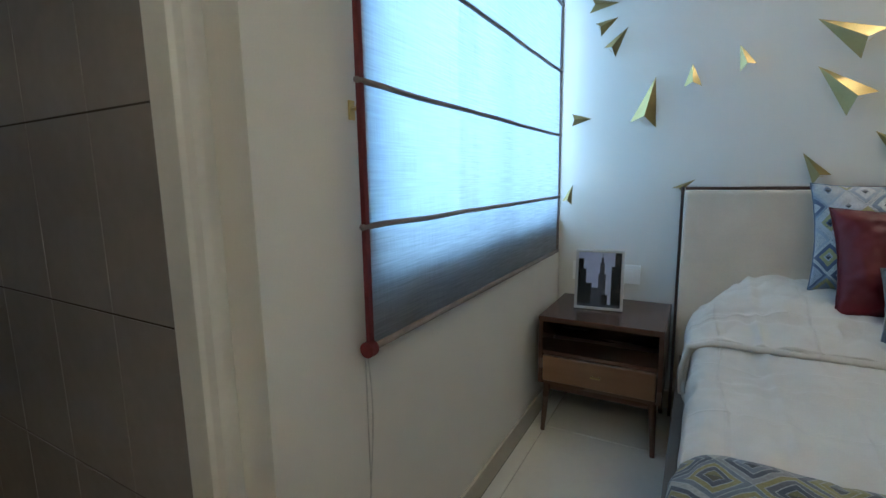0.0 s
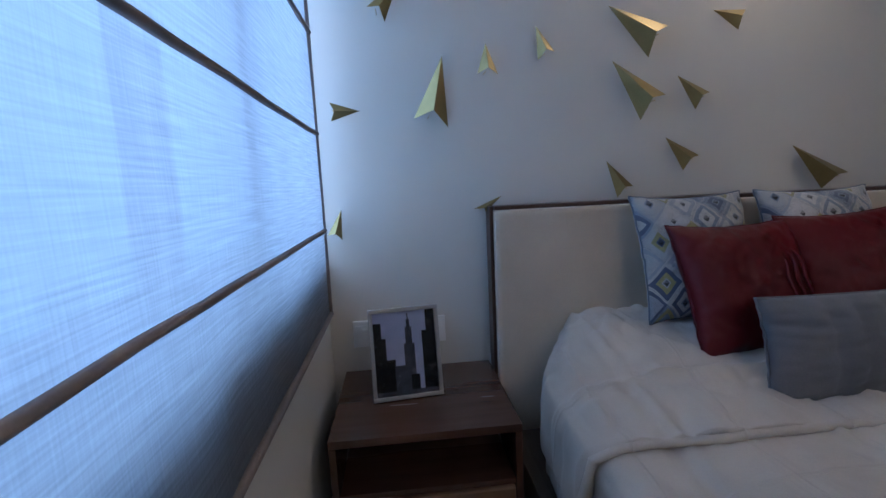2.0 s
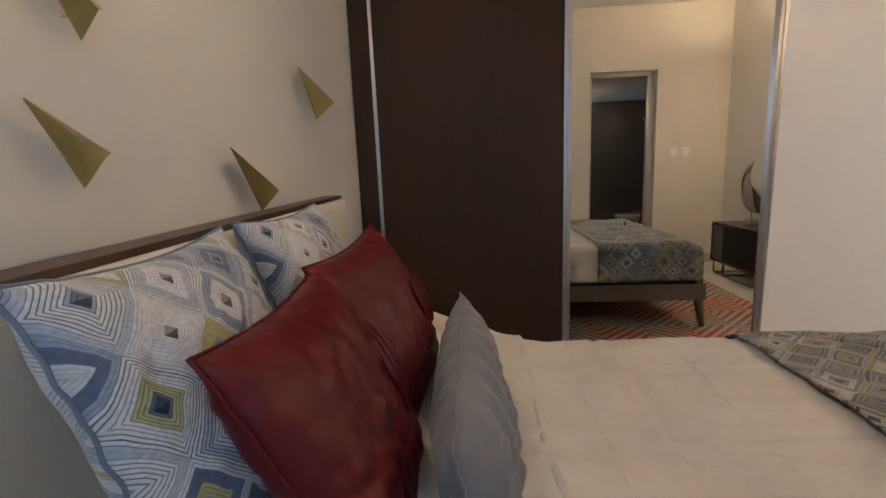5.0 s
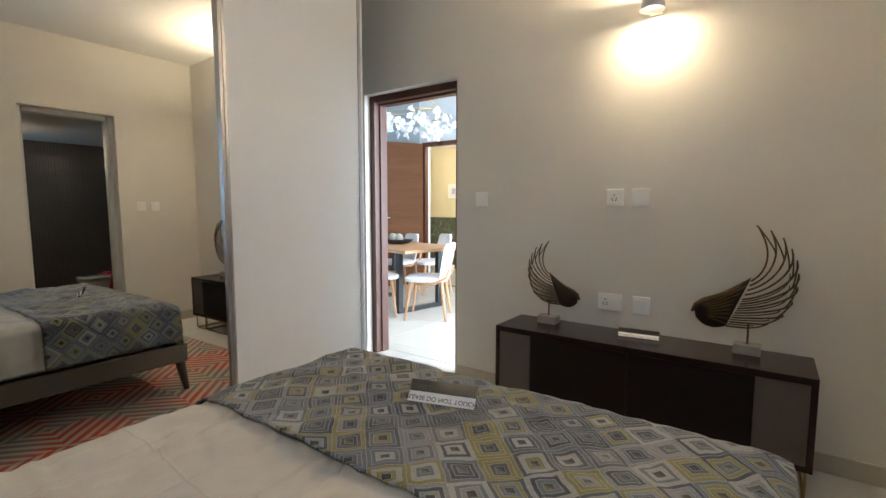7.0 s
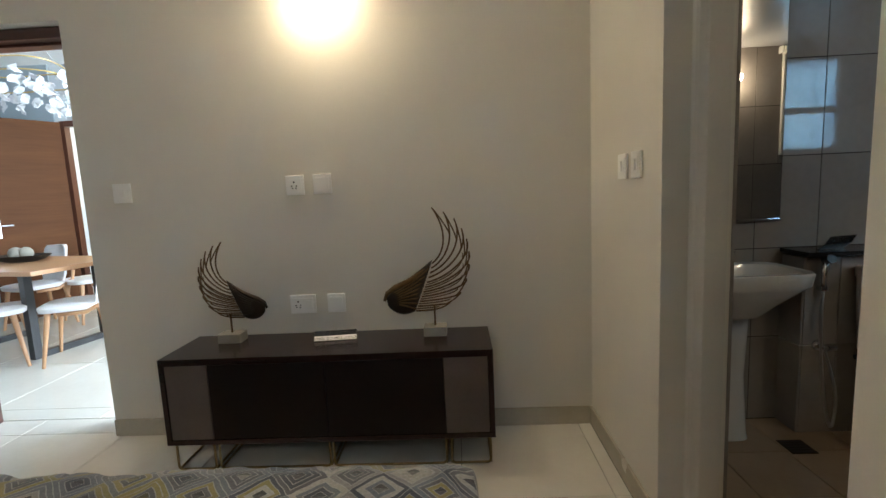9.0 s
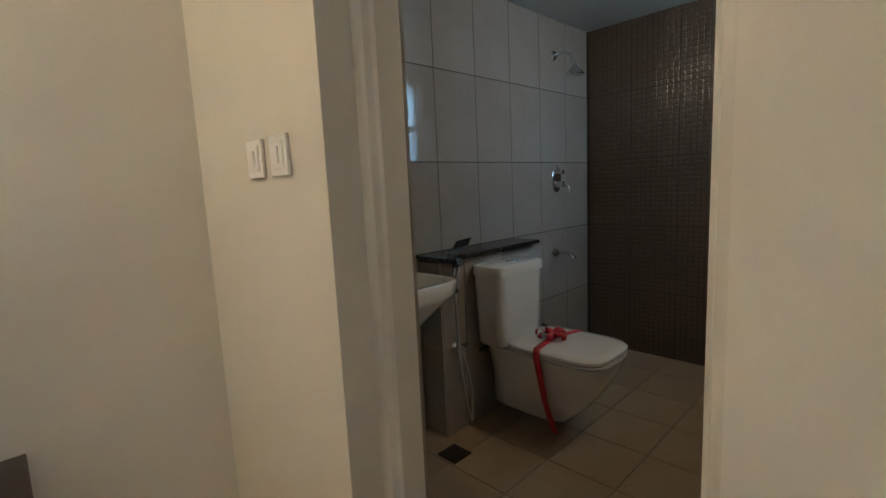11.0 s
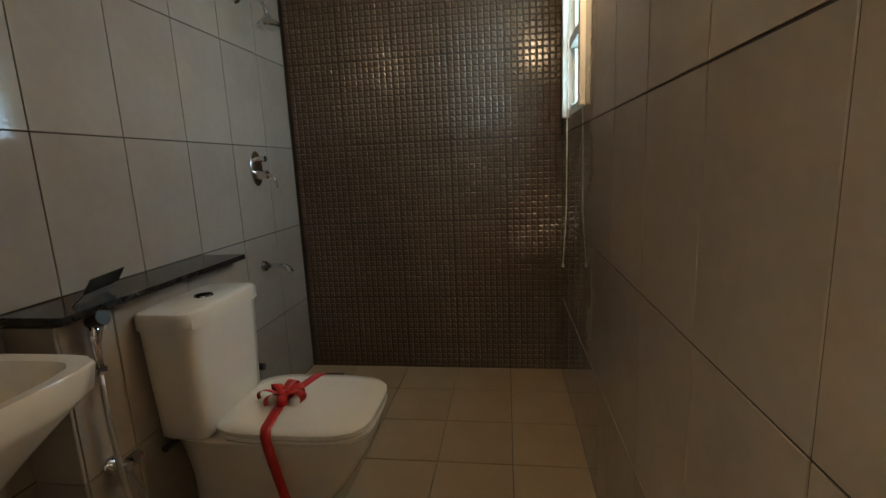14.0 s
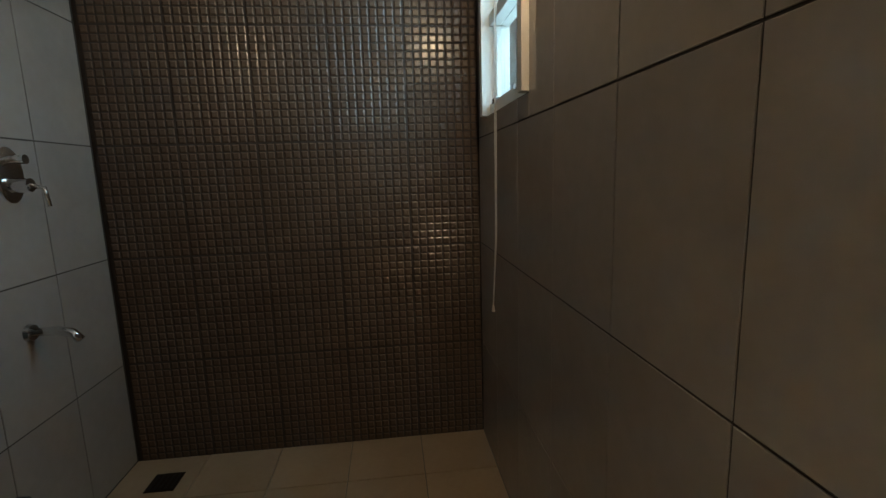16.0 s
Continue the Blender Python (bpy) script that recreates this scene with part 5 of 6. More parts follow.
seat = loft([squircle(CX, -0.178, z, w, d, 4.2) for z, w, d in ((0.4035, 0.188, 0.245), (0.409, 0.192, 0.249), (0.416, 0.188, 0.245))])
part("seat_ring", seat, M_CERAMIC, wc, smooth="auto")
lid = loft([squircle(CX, -0.178, z, w, d, 4.2) for z, w, d in ((0.4175, 0.186, 0.243), (0.422, 0.192, 0.249), (0.434, 0.191, 0.248), (0.442, 0.182, 0.238), (0.4455, 0.15, 0.20))])
part("lid", lid, M_CERAMIC, wc, "closed white plastic lid", smooth="auto")
for x in (CX - 0.14, CX + 0.14):
    part("fixing_bolt", rod((x - 0.012, -0.545, 0.375), (x + 0.05 * (1 if x > CX else -1), -0.545, 0.375), 0.011), M_BLACK, wc)

# red gift ribbon round the lid
rib = thing("ribbon", (CX, -0.29, 0.45), "red satin ribbon with bow tied round the toilet lid", "ribbon")


def strip(pts, width, thick=0.0012, across=(0, 1, 0)):
    bm = bmesh.new()
    a = Vector(across).normalized() * width / 2
    rows = []
    for p in pts:
        p = Vector(p)
        rows.append([bm.verts.new(p - a), bm.verts.new(p + a)])
    for r, s in zip(rows, rows[1:]):
        bm.faces.new((r[0], r[1], s[1], s[0]))
    ext = bmesh.ops.extrude_face_region(bm, geom=bm.faces[:])
    bmesh.ops.translate(bm, vec=(0.0006, 0.0004, thick), verts=[e for e in ext["geom"] if isinstance(e, bmesh.types.BMVert)])
    bmesh.ops.recalc_face_normals(bm, faces=bm.faces)
    return bm


part("band", strip([(CX - 0.203, -0.195, 0.36), (CX - 0.199, -0.198, 0.425), (CX - 0.186, -0.205, 0.4445), (CX - 0.10, -0.225, 0.4475), (CX, -0.248, 0.4475)], 0.036), M_RIBBON, rib, smooth=True)
part("band", strip([(CX, -0.248, 0.4475), (CX + 0.08, -0.238, 0.4475), (CX + 0.176, -0.222, 0.4465), (CX + 0.196, -0.215, 0.428), (CX + 0.199, -0.205, 0.38), (CX + 0.188, -0.196, 0.30), (CX + 0.172, -0.186, 0.20), (CX + 0.158, -0.17, 0.12), (CX + 0.15, -0.15, 0.06)], 0.034), M_RIBBON, rib, smooth=True)
for k in range(7):
    a = k * math.tau / 7 + 0.4
    d = Vector((math.cos(a), math.sin(a), 0)) * (0.052 + 0.012 * (k % 2))
    c = Vector((CX + 0.01, -0.248, 0.450))
    pts = bezier(c, c + d * 0.7 + Vector((0, 0, 0.05)), c + d * 1.5 + Vector((0, 0, 0.035)), c + d * 1.2 + Vector((0, 0, 0.004)), 10)
    part("bow_loop", strip(pts, 0.031, across=(-d.y, d.x, 0.004 * k)), M_RIBBON, rib, smooth=True)
part("bow_knot", rod((CX - 0.005, -0.248, 0.462), (CX + 0.025, -0.248, 0.466), 0.012, 0.012, 10), M_RIBBON, rib, smooth=True)

# hand spray and angle valve on the ledge
sp = thing("hand_spray", (-1.63, -0.56, 0.43), "chrome toilet hand spray with steel hose on its valve", "hand spray")
part("holder", box(-1.645, -1.615, -0.569, -0.535, 0.69, 0.71, 0.004), M_CHROME, sp)
part("grip", tube([(-1.63, -0.545, 0.70), (-1.63, -0.545, 0.78), (-1.63, -0.54, 0.825)], [0.010, 0.012, 0.014], 12), M_CHROME, sp, smooth=True)
# chrome head coloured black: its dark reflection is put into the colour
part("spray_head", rod((-1.63, -0.548, 0.828), (-1.63, -0.508, 0.842), 0.016, 0.02, 16), M_BLACK, sp, smooth="auto")
part("trigger", rod((-1.63, -0.535, 0.76), (-1.63, -0.515, 0.82), 0.004), M_CHROME, sp)
hose = bezier((-1.63, -0.545, 0.695), (-1.60, -0.53, 0.40), (-1.66, -0.50, -0.10), (-1.70, -0.53, 0.10), 16)[:-1] + bezier((-1.70, -0.53, 0.10), (-1.73, -0.545, 0.22), (-1.66, -0.53, 0.34), (-1.635, -0.525, 0.425), 12)
hose = [Vector((p.x, p.y, max(0.012, p.z))) for p in hose]
part("hose", tube(hose, 0.0065, 8), M_STEEL, sp, "braided steel hose", smooth=True)
part("valve", rod((-1.635, -0.569, 0.43), (-1.635, -0.515, 0.43), 0.014, 0.012, 16), M_CHROME, sp, smooth="auto")
part("valve_knob", rod((-1.685, -0.532, 0.43), (-1.652, -0.532, 0.43), 0.017, 0.017, 8), M_CHROME, sp, smooth="auto")
part("rosette", rod((-1.635, -0.5685, 0.43), (-1.635, -0.563, 0.43), 0.026, 0.024, 20), M_CHROME, sp, smooth="auto")

# pedestal basin
bs = thing("wash_basin", (-1.235, -0.55, 0.0), "white ceramic pedestal wash basin", "wash basin")
SX, SY = -1.235, -0.535
outer = [squircle(SX + 0.012, SY, z, w, d, p) for z, w, d, p in ((0.60, 0.10, 0.08, 3), (0.66, 0.17, 0.12, 3.2), (0.735, 0.255, 0.172, 4), (0.75, 0.268, 0.178, 5), (0.80, 0.272, 0.179, 6), (0.806, 0.266, 0.175, 6))]
inner = [squircle(SX + 0.012, SY + 0.012, z, w, d, p) for z, w, d, p in ((0.804, 0.235, 0.135, 5), (0.76, 0.205, 0.115, 4), (0.70, 0.14, 0.08, 3), (0.685, 0.05, 0.03, 2))]
part("bowl", loft(outer + inner), M_CERAMIC, bs, smooth="auto")
part("pedestal", loft([squircle(SX, -0.60, z, w, d, 3) for z, w, d in ((0.0, 0.095, 0.09), (0.03, 0.088, 0.085), (0.30, 0.072, 0.07), (0.62, 0.085, 0.08))]), M_CERAMIC, bs, smooth="auto")
part("waste", rod((SX, SY + 0.012, 0.6855), (SX, SY + 0.012, 0.689), 0.022, seg=20), M_CHROME, bs)
bt = thing("basin_tap", (SX, -0.665, 0.806), "chrome single-lever basin tap", "tap")
part("body", rod((SX, -0.668, 0.8045), (SX, -0.668, 0.90), 0.02, 0.018, 20), M_CHROME, bt, smooth="auto")
part("spout", tube([(SX, -0.665, 0.88), (SX, -0.61, 0.89), (SX, -0.56, 0.875)], 0.011, 12), M_CHROME, bt, smooth=True)
part("lever", tube([(SX, -0.668, 0.90), (SX, -0.66, 0.93), (SX, -0.62, 0.945)], [0.012, 0.008, 0.006], 10), M_CHROME, bt, smooth=True)
mr = thing("bath_mirror", (-1.235, BY0, 1.01), "tall frameless wall mirror with polished edge", "mirror")
part("silvering", box(-1.53, -0.94, BY0 + 0.008, BY0 + 0.016, 1.01, 2.05, 0.003), M_MIRROR, mr)
part("backing", box(-1.525, -0.945, BY0 + 0.0005, BY0 + 0.0078, 1.015, 2.045), M_BLACK, mr)
part("bottom_channel", box(-1.53, -0.94, BY0 + 0.0005, BY0 + 0.02, 1.0, 1.0095, 0.001), M_CHROME, mr, "bright metal channel")
bl = thing("bath_lamp", (-2.13, BY1, 1.95), "small warm bathroom wall lamp by the door", "wall lamp")
part("base", box(-2.17, -2.09, BY1 - 0.02, BY1 - 0.0005, 1.93, 1.97, 0.004), M_CHROME, bl)
part("bulb", rod((-2.16, BY1 - 0.045, 1.955), (-2.10, BY1 - 0.045, 1.955), 0.02, 0.02, 16), M_SHADE2, bl, "glowing tube", smooth="auto")

# shower set
sw = thing("shower", (-2.77, BY0, 1.96), "chrome rain shower head on curved arm", "shower")
part("rosette", rod((-2.77, BY0 + 0.0005, 1.96), (-2.77, BY0 + 0.01, 1.96), 0.03, 0.026, 24), M_CHROME, sw, smooth="auto")
part("arm", tube([(-2.77, BY0 + 0.008, 1.96), (-2.77, BY0 + 0.06, 1.965), (-2.77, BY0 + 0.105, 1.95), (-2.77, BY0 + 0.135, 1.91), (-2.77, BY0 + 0.143, 1.865)], 0.0095, 12), M_CHROME, sw, smooth=True)
part("rose", loft([squircle(-2.77, BY0 + 0.145, z, r, r, 2) for z, r in ((1.815, 0.052), (1.822, 0.056), (1.84, 0.045), (1.862, 0.016), (1.872, 0.013))]), M_CHROME, sw, "dark chrome spray plate", smooth="auto")
mx = thing("shower_mixer", (-2.78, BY0, 1.19), "chrome round shower mixer plate with lever", "mixer")
part("plate", loft([[(-2.78 + r * math.cos(a * math.tau / 32) * 0.8, BY0 + y, 1.195 + 1.25 * r * math.sin(a * math.tau / 32)) for a in range(32)] for y, r in ((0.0005, 0.066), (0.006, 0.066), (0.010, 0.058))]), M_CHROME, mx, smooth="auto")
part("lever_body", rod((-2.78, BY0 + 0.0095, 1.165), (-2.78, BY0 + 0.058, 1.165), 0.024, 0.02, 20), M_CHROME, mx, smooth="auto")
part("lever", tube([(-2.78, BY0 + 0.05, 1.165), (-2.79, BY0 + 0.085, 1.155), (-2.795, BY0 + 0.09, 1.10)], [0.009, 0.008, 0.006], 10), M_CHROME, mx, smooth=True)
part("diverter", rod((-2.78, BY0 + 0.0095, 1.24), (-2.78, BY0 + 0.055, 1.24), 0.012, 0.014, 16), M_CHROME, mx, smooth="auto")
tp = thing("bath_spout", (-2.755, BY0, 0.72), "chrome wall spout with turned-down nose", "tap")
part("rosette", rod((-2.755, BY0 + 0.0005, 0.72), (-2.755, BY0 + 0.012, 0.72), 0.028, 0.024, 24), M_CHROME, tp, smooth="auto")
part("spout", tube([(-2.755, BY0 + 0.01, 0.72), (-2.755, BY0 + 0.08, 0.722), (-2.755, BY0 + 0.12, 0.712), (-2.755, BY0 + 0.142, 0.688)], [0.013, 0.014, 0.0145, 0.013], 14), M_CHROME, tp, smooth=True)
av = thing("angle_valve", (-2.60, BY0, 0.26), "small capped dark water outlet on the tiles", "valve")
part("cap", rod((-2.60, BY0 + 0.0005, 0.26), (-2.60, BY0 + 0.03, 0.26), 0.018, 0.016, 14), M_BLACK, av, smooth="auto")


def drain(x, y):
    th = thing("floor_drain", (x, y, 0.0), "square dark steel floor drain grating", "drain", "floor drains")
    part("grate", box(x - 0.055, x + 0.055, y - 0.055, y + 0.055, 0.0005, 0.004, 0.001), M_BRONZE_D, th)
    for k in range(5):
        part("slot", box(x - 0.045, x + 0.045, y - 0.045 + k * 0.02, y - 0.036 + k * 0.02, 0.0042, 0.0048), M_BLACK, th)
    return th


drain(-1.48, -0.45)
drain(-3.02, -0.53)
cord = thing("blind_cord", (-2.745, 0.72, 0.70), "thin looped blind cord hanging beside the window", "cord")
part("cord", tube([(-2.745, BY1 - 0.012, 2.17), (-2.745, BY1 - 0.03, 1.6), (-2.74, BY1 - 0.035, 0.95), (-2.735, BY1 - 0.05, 0.72)], 0.0018, 6), M_CORD, cord)
part("cord", tube([(-2.765, BY1 - 0.012, 2.17), (-2.765, BY1 - 0.03, 1.6), (-2.755, BY1 - 0.035, 0.95), (-2.735, BY1 - 0.05, 0.72)], 0.0018, 6), M_CORD, cord)
part("bead", rod((-2.735, BY1 - 0.05, 0.70), (-2.735, BY1 - 0.05, 0.722), 0.006, 0.003, 10), M_CORD, cord)
vb = thing("rolled_blind", (-2.78, BY1, 2.13), "rolled pale bamboo blind above the bathroom window", "blind")
part("roll", rod((-3.08, BY1 - 0.045, 2.135), (-2.48, BY1 - 0.045, 2.135), 0.032, seg=20), M_CORD, vb, smooth="auto")
part("bracket", box(-3.09, -3.08, BY1 - 0.05, BY1 - 0.0005, 2.12, 2.17), M_ALU, vb)
part("bracket", box(-2.48, -2.47, BY1 - 0.05, BY1 - 0.0005, 2.12, 2.17), M_ALU, vb)

# ---- living room things ----
leaf = thing("entrance_door", (4.56, LY0 + 0.02, 0.0), "teak veneered entrance door standing open", "door")
hinge, free = Vector((4.56, LY0 + 0.03, 0)), Vector((4.90, LY0 + 0.66, 0))
ddir = (free - hinge).normalized()
bm = box(0.0, 0.74, -0.02, 0.02, 0.008, 2.20, 0.003)
bmesh.ops.transform(bm, matrix=Matrix.Translation(hinge) @ Matrix.Rotation(math.atan2(ddir.y, ddir.x), 4, "Z"), verts=bm.verts)
lf = part("leaf", bm, M_LEAF, leaf)
bm = box(0.655, 0.695, 0.0205, 0.028, 0.93, 1.13, 0.004)
rod((0.675, 0.028, 1.06), (0.675, 0.07, 1.06), 0.009, bm=bm)
rod((0.675, 0.065, 1.06), (0.56, 0.065, 1.06), 0.008, bm=bm)
bmesh.ops.transform(bm, matrix=Matrix.Translation(hinge) @ Matrix.Rotation(math.atan2(ddir.y, ddir.x), 4, "Z"), verts=bm.verts)
part("handle", bm, M_CHROME, leaf, "steel lever handle on plate")
ef = setting(new("door_3"), "dark wooden frame of the entrance door", "door frame")
for x0, x1 in ((3.401, 3.46), (4.52, 4.579)):
    part("jamb", box(x0, x1, LY0 - 0.07, LY0 + 0.01, 0.0, 2.219, 0.003), M_FRAMEWOOD, ef)
part("head", box(3.461, 4.519, LY0 - 0.07, LY0 + 0.01, 2.155, 2.219, 0.003), M_FRAMEWOOD, ef)

table = thing("dining_table", (3.85, -2.35, 0.0), "wooden dining table with dark steel frame legs", "dining table")
bm = box(-0.75, 0.75, -0.45, 0.45, 0.715, 0.75, 0.006)
TM = Matrix.Translation((3.88, -2.38, 0)) @ Matrix.Rotation(radians(-12), 4, "Z")
bmesh.ops.transform(bm, matrix=TM, verts=bm.verts)
part("tabletop", bm, M_OAK, table)
for x in (-0.45, 0.45):
    bm = box(x - 0.03, x + 0.03, -0.33, -0.27, 0.0, 0.7145, 0.003)
    box(x - 0.03, x + 0.03, 0.27, 0.33, 0.0, 0.7145, 0.003, bm=bm)
    box(x - 0.03, x + 0.03, -0.2695, 0.2695, 0.0, 0.05, 0.003, bm=bm)
    bmesh.ops.transform(bm, matrix=TM, verts=bm.verts)
    part("leg_frame", bm, M_BLACK, table, "black steel leg frame")


def dining_chair(m):
    """Curved white upholstered chair on splayed beech legs."""
    th = thing("dining_chair", (0, 0, 0), "white upholstered dining chair on splayed beech legs", "chair", "chairs round the dining table")
    part("seat", loft([squircle(0, 0.02, z, w, d, 4) for z, w, d in ((0.415, 0.20, 0.20), (0.42, 0.225, 0.225), (0.455, 0.23, 0.23), (0.465, 0.205, 0.205))]), M_CHAIRCLOTH, th, smooth="auto")
    rings = []
    for z, w, y in ((0.44, 0.17, -0.195), (0.52, 0.205, -0.215), (0.66, 0.215, -0.235), (0.80, 0.19, -0.265), (0.83, 0.15, -0.272)):
        rings.append([(w * math.cos(a * math.tau / 20), y + 0.03 * math.sin(a * math.tau / 20) + 0.06 * (abs(math.cos(a * math.tau / 20)) ** 2), z) for a in range(20)])
    part("backrest", loft(rings), M_CHAIRCLOTH, th, smooth="auto")
    for x, y in ((-0.19, 0.19), (0.19, 0.19), (-0.18, -0.18), (0.18, -0.18)):
        part("leg", rod((x * 0.9, y * 0.9, 0.413), (x * 1.18, y * 1.2, 0.0), 0.021, 0.012, 10), M_OAK, th, smooth="auto")
    for s in (-1, 1):
        part("arm_rail", tube([(s * 0.205, 0.10, 0.40), (s * 0.225, -0.08, 0.40), (s * 0.215, -0.22, 0.47), (s * 0.19, -0.25, 0.56)], 0.016, 8), M_OAK, th, smooth=True)
    th.matrix_basis = m
    return th


chair = dining_chair(pose(3.13, -2.06, 0, 0, 0, -62))
for x, y, turn in ((3.72, -1.86, 128), (4.40, -3.02, -22), (4.02, -3.30, -30), (4.62, -1.95, 150)):
    copy_thing(chair, pose(x, y, 0, 0, 0, turn))
plt = thing("serving_bowl", (4.0, -2.5, 0.75), "dark oval serving bowl with pale balls", "bowl")
part("dish", loft([squircle(4.0, -2.5, z, w, d, 2) for z, w, d in ((0.7505, 0.12, 0.06), (0.765, 0.2, 0.10), (0.81, 0.27, 0.14), (0.806, 0.255, 0.13), (0.775, 0.17, 0.08))]), M_BLACK, plt, smooth="auto")
for x, y in ((3.93, -2.48), (4.06, -2.51), (4.0, -2.45)):
    bm = bmesh.new()
    bmesh.ops.create_uvsphere(bm, u_segments=16, v_segments=10, radius=0.055)
    bmesh.ops.translate(bm, vec=(x, y, 0.83), verts=bm.verts)
    part("ball", bm, M_CONCRETE, plt, smooth=True)

chd = thing("chandelier", (3.75, -2.35, 2.25), "ring chandelier hung with many white porcelain petals", "chandelier")
for r, z in ((0.42, 2.30), (0.34, 2.42)):
    part("ring", tube([(3.72 + r * 1.2 * math.cos(a * math.tau / 40), -2.4 + r * math.sin(a * math.tau / 40), z + 0.02 * math.sin(a * 0.47)) for a in range(41)], 0.006, 6), M_GOLD, chd, smooth=True)
for a in range(3):
    c, s = math.cos(a * math.tau / 3), math.sin(a * math.tau / 3)
    part("hanger", tube([(3.72 + 0.5 * c, -2.4 + 0.42 * s, 2.30), (3.72 + 0.1 * c, -2.4 + 0.1 * s, 2.845)], 0.0025, 5), M_STEEL, chd)
part("canopy", rod((3.72, -2.4, 2.82), (3.72, -2.4, 2.849), 0.09, seg=24), M_PLASTIC, chd, smooth="auto")
pm = bpy.data.meshes.new("petal")
bm = bmesh.new()
ring = [(0.0, 0.0, 0.0), (0.03, 0.012, 0.008), (0.05, 0.04, 0.0), (0.03, 0.07, -0.01), (0.0, 0.085, 0.006), (-0.03, 0.07, -0.01), (-0.05, 0.04, 0.0), (-0.03, 0.012, 0.008)]
hub = bm.verts.new((0, 0.04, 0.018))
vs = [bm.verts.new(p) for p in ring]
for k in range(8):
    bm.faces.new((hub, vs[k], vs[(k + 1) % 8]))
under = [bm.verts.new((p[0], p[1], p[2] - 0.003)) for p in ring]
hub2 = bm.verts.new((0, 0.04, 0.014))
for k in range(8):
    bm.faces.new((hub2, under[(k + 1) % 8], under[k]))
    bm.faces.new((vs[k], under[k], under[(k + 1) % 8], vs[(k + 1) % 8]))
bm.to_mesh(pm)
bm.free()
pm.materials.append(M_PETAL)
rnd = random.Random(5)
for k in range(120):
    a = rnd.random() * math.tau
    r = 0.42 + rnd.uniform(-0.12, 0.12)
    ob = piece("petal", pm, (0, 0, 0), chd)
    ob.rotation_euler = (rnd.uniform(-1.4, 1.4), rnd.uniform(-1, 1), rnd.random() * 6.3)
    ob.location = Vector((3.72 + 1.2 * r * math.cos(a), -2.4 + r * math.sin(a), 2.25 + rnd.uniform(-0.16, 0.08))) - chd.location

ct = thing("lobby_counter", (4.6, -5.8, 0.0), "dark green granite counter in the lobby", "counter")
part("front", box(3.0, 6.6, -6.04, -5.62, 0.0, 0.98, 0.004), M_GREENSTONE, ct)
part("top", box(2.98, 6.62, -6.04, -5.58, 0.9805, 1.01, 0.004), M_GREENSTONE, ct)
for x in (4.98, 5.5):
    fr = thing("wall_picture", (x, -6.045, 1.55), "small square framed print on the lobby wall", "picture", "framed prints in the lobby")
    part("frame", box(x - 0.15, x + 0.15, -6.0495, -6.03, 1.40, 1.70, 0.004), M_PLASTIC, fr)
    part("print", box(x - 0.11, x + 0.11, -6.0295, -6.027, 1.44, 1.66), M_CARD, fr)
    part("motif", box(x - 0.04, x + 0.05, -6.0265, -6.025, 1.49, 1.61), M_PHOTO_SKY, fr)
pl = thing("ceiling_panel", (4.6, -5.0, 2.45), "square lit ceiling panel in the lobby", "ceiling light")
part("frame", box(4.28, 4.92, -5.22, -4.78, 2.435, 2.4495), M_PLASTIC, pl)
part("diffuser", box(4.31, 4.89, -5.19, -4.81, 2.428, 2.4345), M_CEILGLOW, pl)


# ---- tile pieces ----
TILE_CACHE = {}


def slab_mesh(name, w, d, h, material, axis):
    """A tile w x h on a wall, or w x d on a floor, with eased edges; shared between alike tiles."""
    key = (name, round(w, 3), round(d, 3), round(h, 3), axis)
    if key not in TILE_CACHE:
        bm = bmesh.new()
        e = 0.0007 if name == "wall_tile" else 0.0018
        sizes = {"z": (w, d), "y": (w, h), "x": (d, h)}[axis]
        a, b = sizes[0] / 2, sizes[1] / 2
        t = {"z": h, "y": d, "x": w}[axis]
        low = [(-a, -b, 0), (a, -b, 0), (a, b, 0), (-a, b, 0)]
        top = [(-a + e, -b + e, t), (a - e, -b + e, t), (a - e, b - e, t), (-a + e, b - e, t)]
        mid = [(-a, -b, t - e), (a, -b, t - e), (a, b, t - e), (-a, b, t - e)]
        rows = [[bm.verts.new(p) for p in r] for r in (low, mid, top)]
        for r, s in zip(rows, rows[1:]):
            for k in range(4):
                bm.faces.new((r[k], r[(k + 1) % 4], s[(k + 1) % 4], s[k]))
        bm.faces.new(rows[2])
        me = bpy.data.meshes.new(name)
        bm.to_mesh(me)
        bm.free()
        me.materials.append(material)
        TILE_CACHE[key] = me
    return TILE_CACHE[key]


def lay(name, material, parent, us, vs, face, thick, joint, hole=None, tight=None):
    """Lays tiles between joint lines us and vs; face maps a tile's middle to a pose. hole: (u0, u1, v0, v1) left open."""
    for a, b in zip(us, us[1:]):
        for c, d in zip(vs, vs[1:]):
            cells = [(a, b, c, d)]
            if hole and a < hole[1] and b > hole[0] and c < hole[3] and d > hole[2]:
                h0, h1, k0, k1 = max(a, hole[0]), min(b, hole[1]), max(c, hole[2]), min(d, hole[3])
                cells = [(a, h0, c, d), (h1, b, c, d), (h0, h1, c, k0), (h0, h1, k1, d)]
            for p, q, r, s in cells:
                if q - p < 0.012 or s - r < 0.012:
                    continue
                ob = new(name, slab_mesh(name, q - p - (tight or joint), s - r - joint, thick, material, "z"))
                ob.parent = parent
                ob.matrix_basis = face((p + q) / 2, (r + s) / 2)


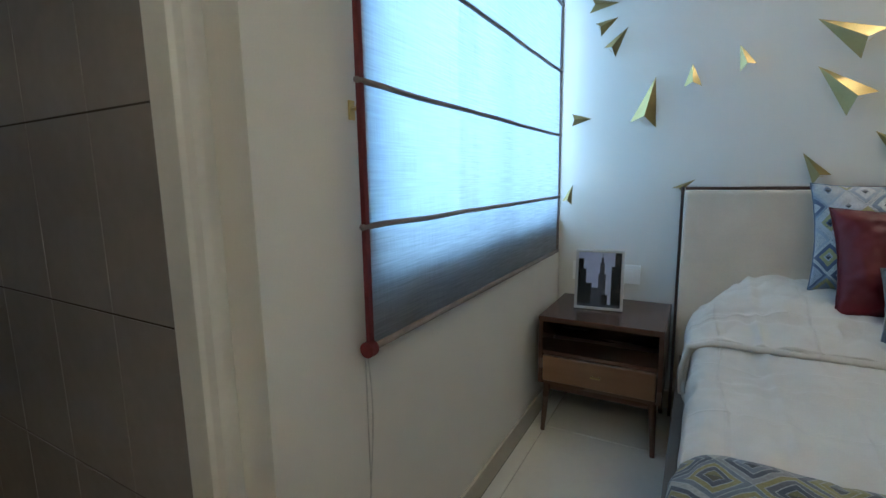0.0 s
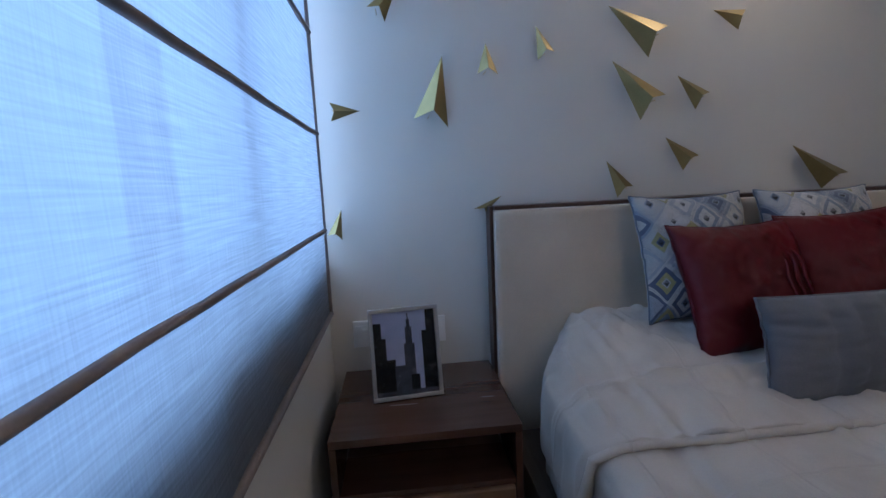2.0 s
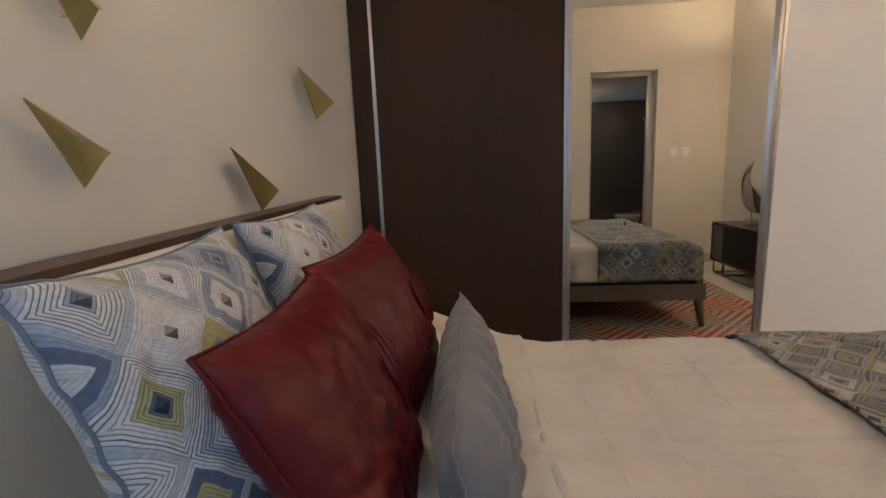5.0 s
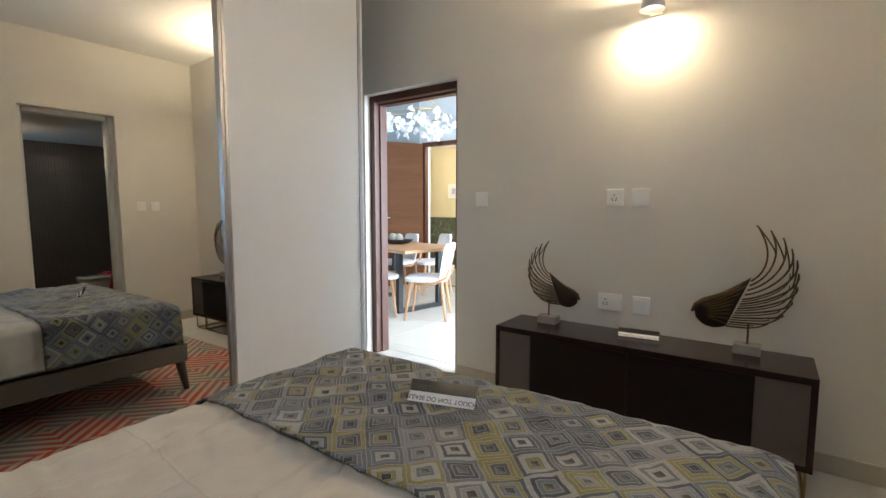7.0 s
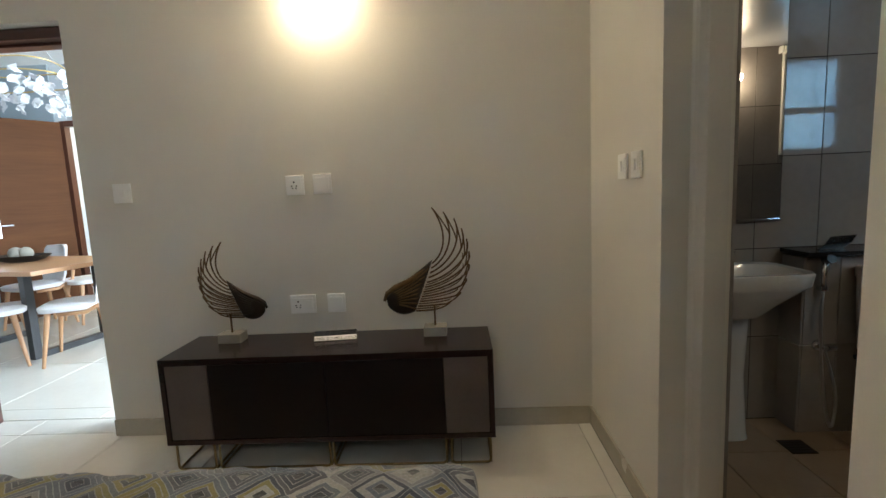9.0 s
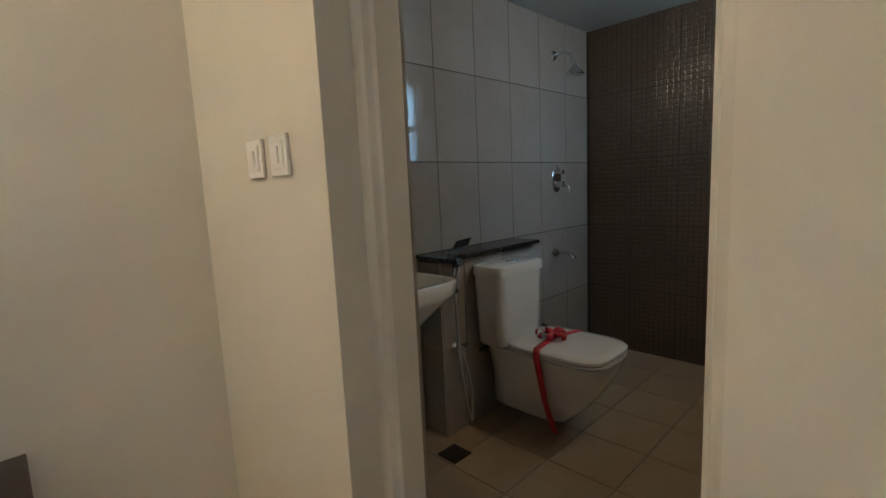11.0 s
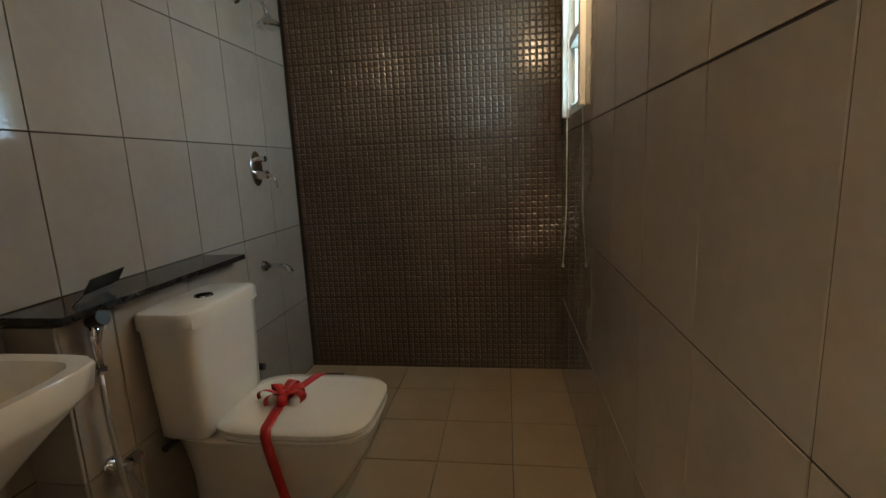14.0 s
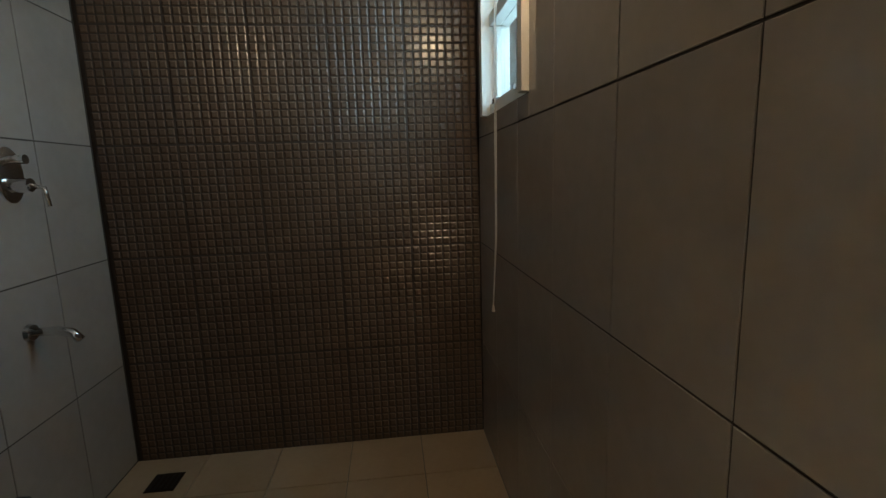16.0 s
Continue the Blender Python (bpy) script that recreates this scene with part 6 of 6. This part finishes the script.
def lines(start, step, low, high):
    n0, n1 = math.ceil((low - start) / step - 1e-6), math.floor((high - start) / step + 1e-6)
    return sorted({low, high, *(start + step * k for k in range(n0, n1 + 1))})


ROWS_Z = [0.0, 0.428, 0.868, 1.303, 1.743, BATH_H]
COLS_X = lines(-1.127, 0.2965, BX0, bx1 - 0.013)
lay("wall_tile", M_BTILE, bath_north, COLS_X, ROWS_Z, lambda u, v: pose(u, BY1 + 0.01, v, 90, 0, 0), 0.010, 0.0042, (BW_X0, BW_X1, BW_Z0, BW_Z1), 0.0036)
lay("wall_tile", M_BTILE, bath_south, COLS_X, ROWS_Z, lambda u, v: pose(u, BY0 - 0.01, v, 90, 0, 180), 0.010, 0.0036, None, 0.003)
lay("ledge_tile", M_BTILE, ledge, lines(-1.72, 0.2965, -2.285, -1.565), [0.0, 0.428, 0.84], lambda u, v: pose(u, -0.578, v, 90, 0, 180), 0.009, 0.003)
lay("ledge_tile", M_BTILE, ledge, [BY0 + 0.001, -0.5695], [0.0, 0.428, 0.84], lambda u, v: pose(-1.565, u, v, 90, 0, 90), 0.009, 0.003)
lay("floor_tile", M_BFLOOR, bath_floor, lines(-2.615, 0.3, BX0, X0 - 0.02), lines(0.485, 0.302, BY0, BY1), lambda u, v: pose(u, v, -0.008), 0.008, 0.004)
lay("floor_tile", M_FLOOR, floor, lines(-0.575, 0.6, X0 + 0.012, X1), lines(-0.15, 0.6, Y0 - 0.199, Y1), lambda u, v: pose(u, v, -0.008), 0.008, 0.0022)
lay("floor_tile", M_FLOOR, liv_floor, lines(2.12, 0.8, LX0, LX1), lines(-1.06, 0.8, LY0, Y0 - 0.202), lambda u, v: pose(u, v, -0.008), 0.008, 0.0022)

# mosaic chips of the shower wall: a stretch of single chips, the rest as one mesh
PITCH, RISER, BASE, TOPW, RISE = 0.2925 / 9, 0.4345 / 14, 0.0139, 0.0095, 0.0022
chip = bpy.data.meshes.new("mosaic_chip")


def chip_shape(s=1.0):
    b, t = BASE * s, TOPW * s
    v = [(0, -b, -b), (0, b, -b), (0, b, b), (0, -b, b), (RISE, -t, -t), (RISE, t, -t), (RISE, t, t), (RISE, -t, t)]
    f = [(0, 1, 5, 4), (1, 2, 6, 5), (2, 3, 7, 6), (3, 0, 4, 7), (4, 5, 6, 7)]
    return v, f


v, f = chip_shape()
chip.from_pydata(v, [], f)
chip.materials.append(M_MOSAIC)
rest_v, rest_f = [], []
ny, nz = int((BY1 - BY0) / PITCH), int(BATH_H / RISER) + 1
rng = random.Random(3)
for i in range(ny + 1):
    for k in range(-2, nz + 2):
        y = BY1 - PITCH * (i + 0.5) - 0.004 * (i // 9)
        z = 1.303 + RISER * (k - 40 + 0.5) + 0.004 * ((k - 40) // 14) + 0.002
        if y < BY0 - 0.006 or z < 0.002 or z > BATH_H - 0.012:
            continue
        x = BX0 - 0.012 + rng.uniform(0, 0.0012)
        if 0 <= i < 17 and 27 <= k < 44:
            ob = piece("mosaic_chip", chip, (x, y, z), bath_west)
            ob.rotation_euler = (0, rng.uniform(-0.008, 0.008), rng.uniform(-0.008, 0.008))
            continue
        rot = Euler((0, rng.uniform(-0.008, 0.008), rng.uniform(-0.008, 0.008))).to_matrix()
        n0 = len(rest_v)
        rest_v += [tuple(Vector((x, y, z)) + rot @ Vector(p)) for p in v]
        rest_f += [tuple(n0 + q for q in g) for g in f]
rest = bpy.data.meshes.new("mosaic_field")
rest.from_pydata(rest_v, [], rest_f)
rest.materials.append(M_MOSAIC)
field = new("mosaic_field", rest)
field.parent = bath_west
tagged(field, "dark brown glossy mosaic chips", kind="stuff")
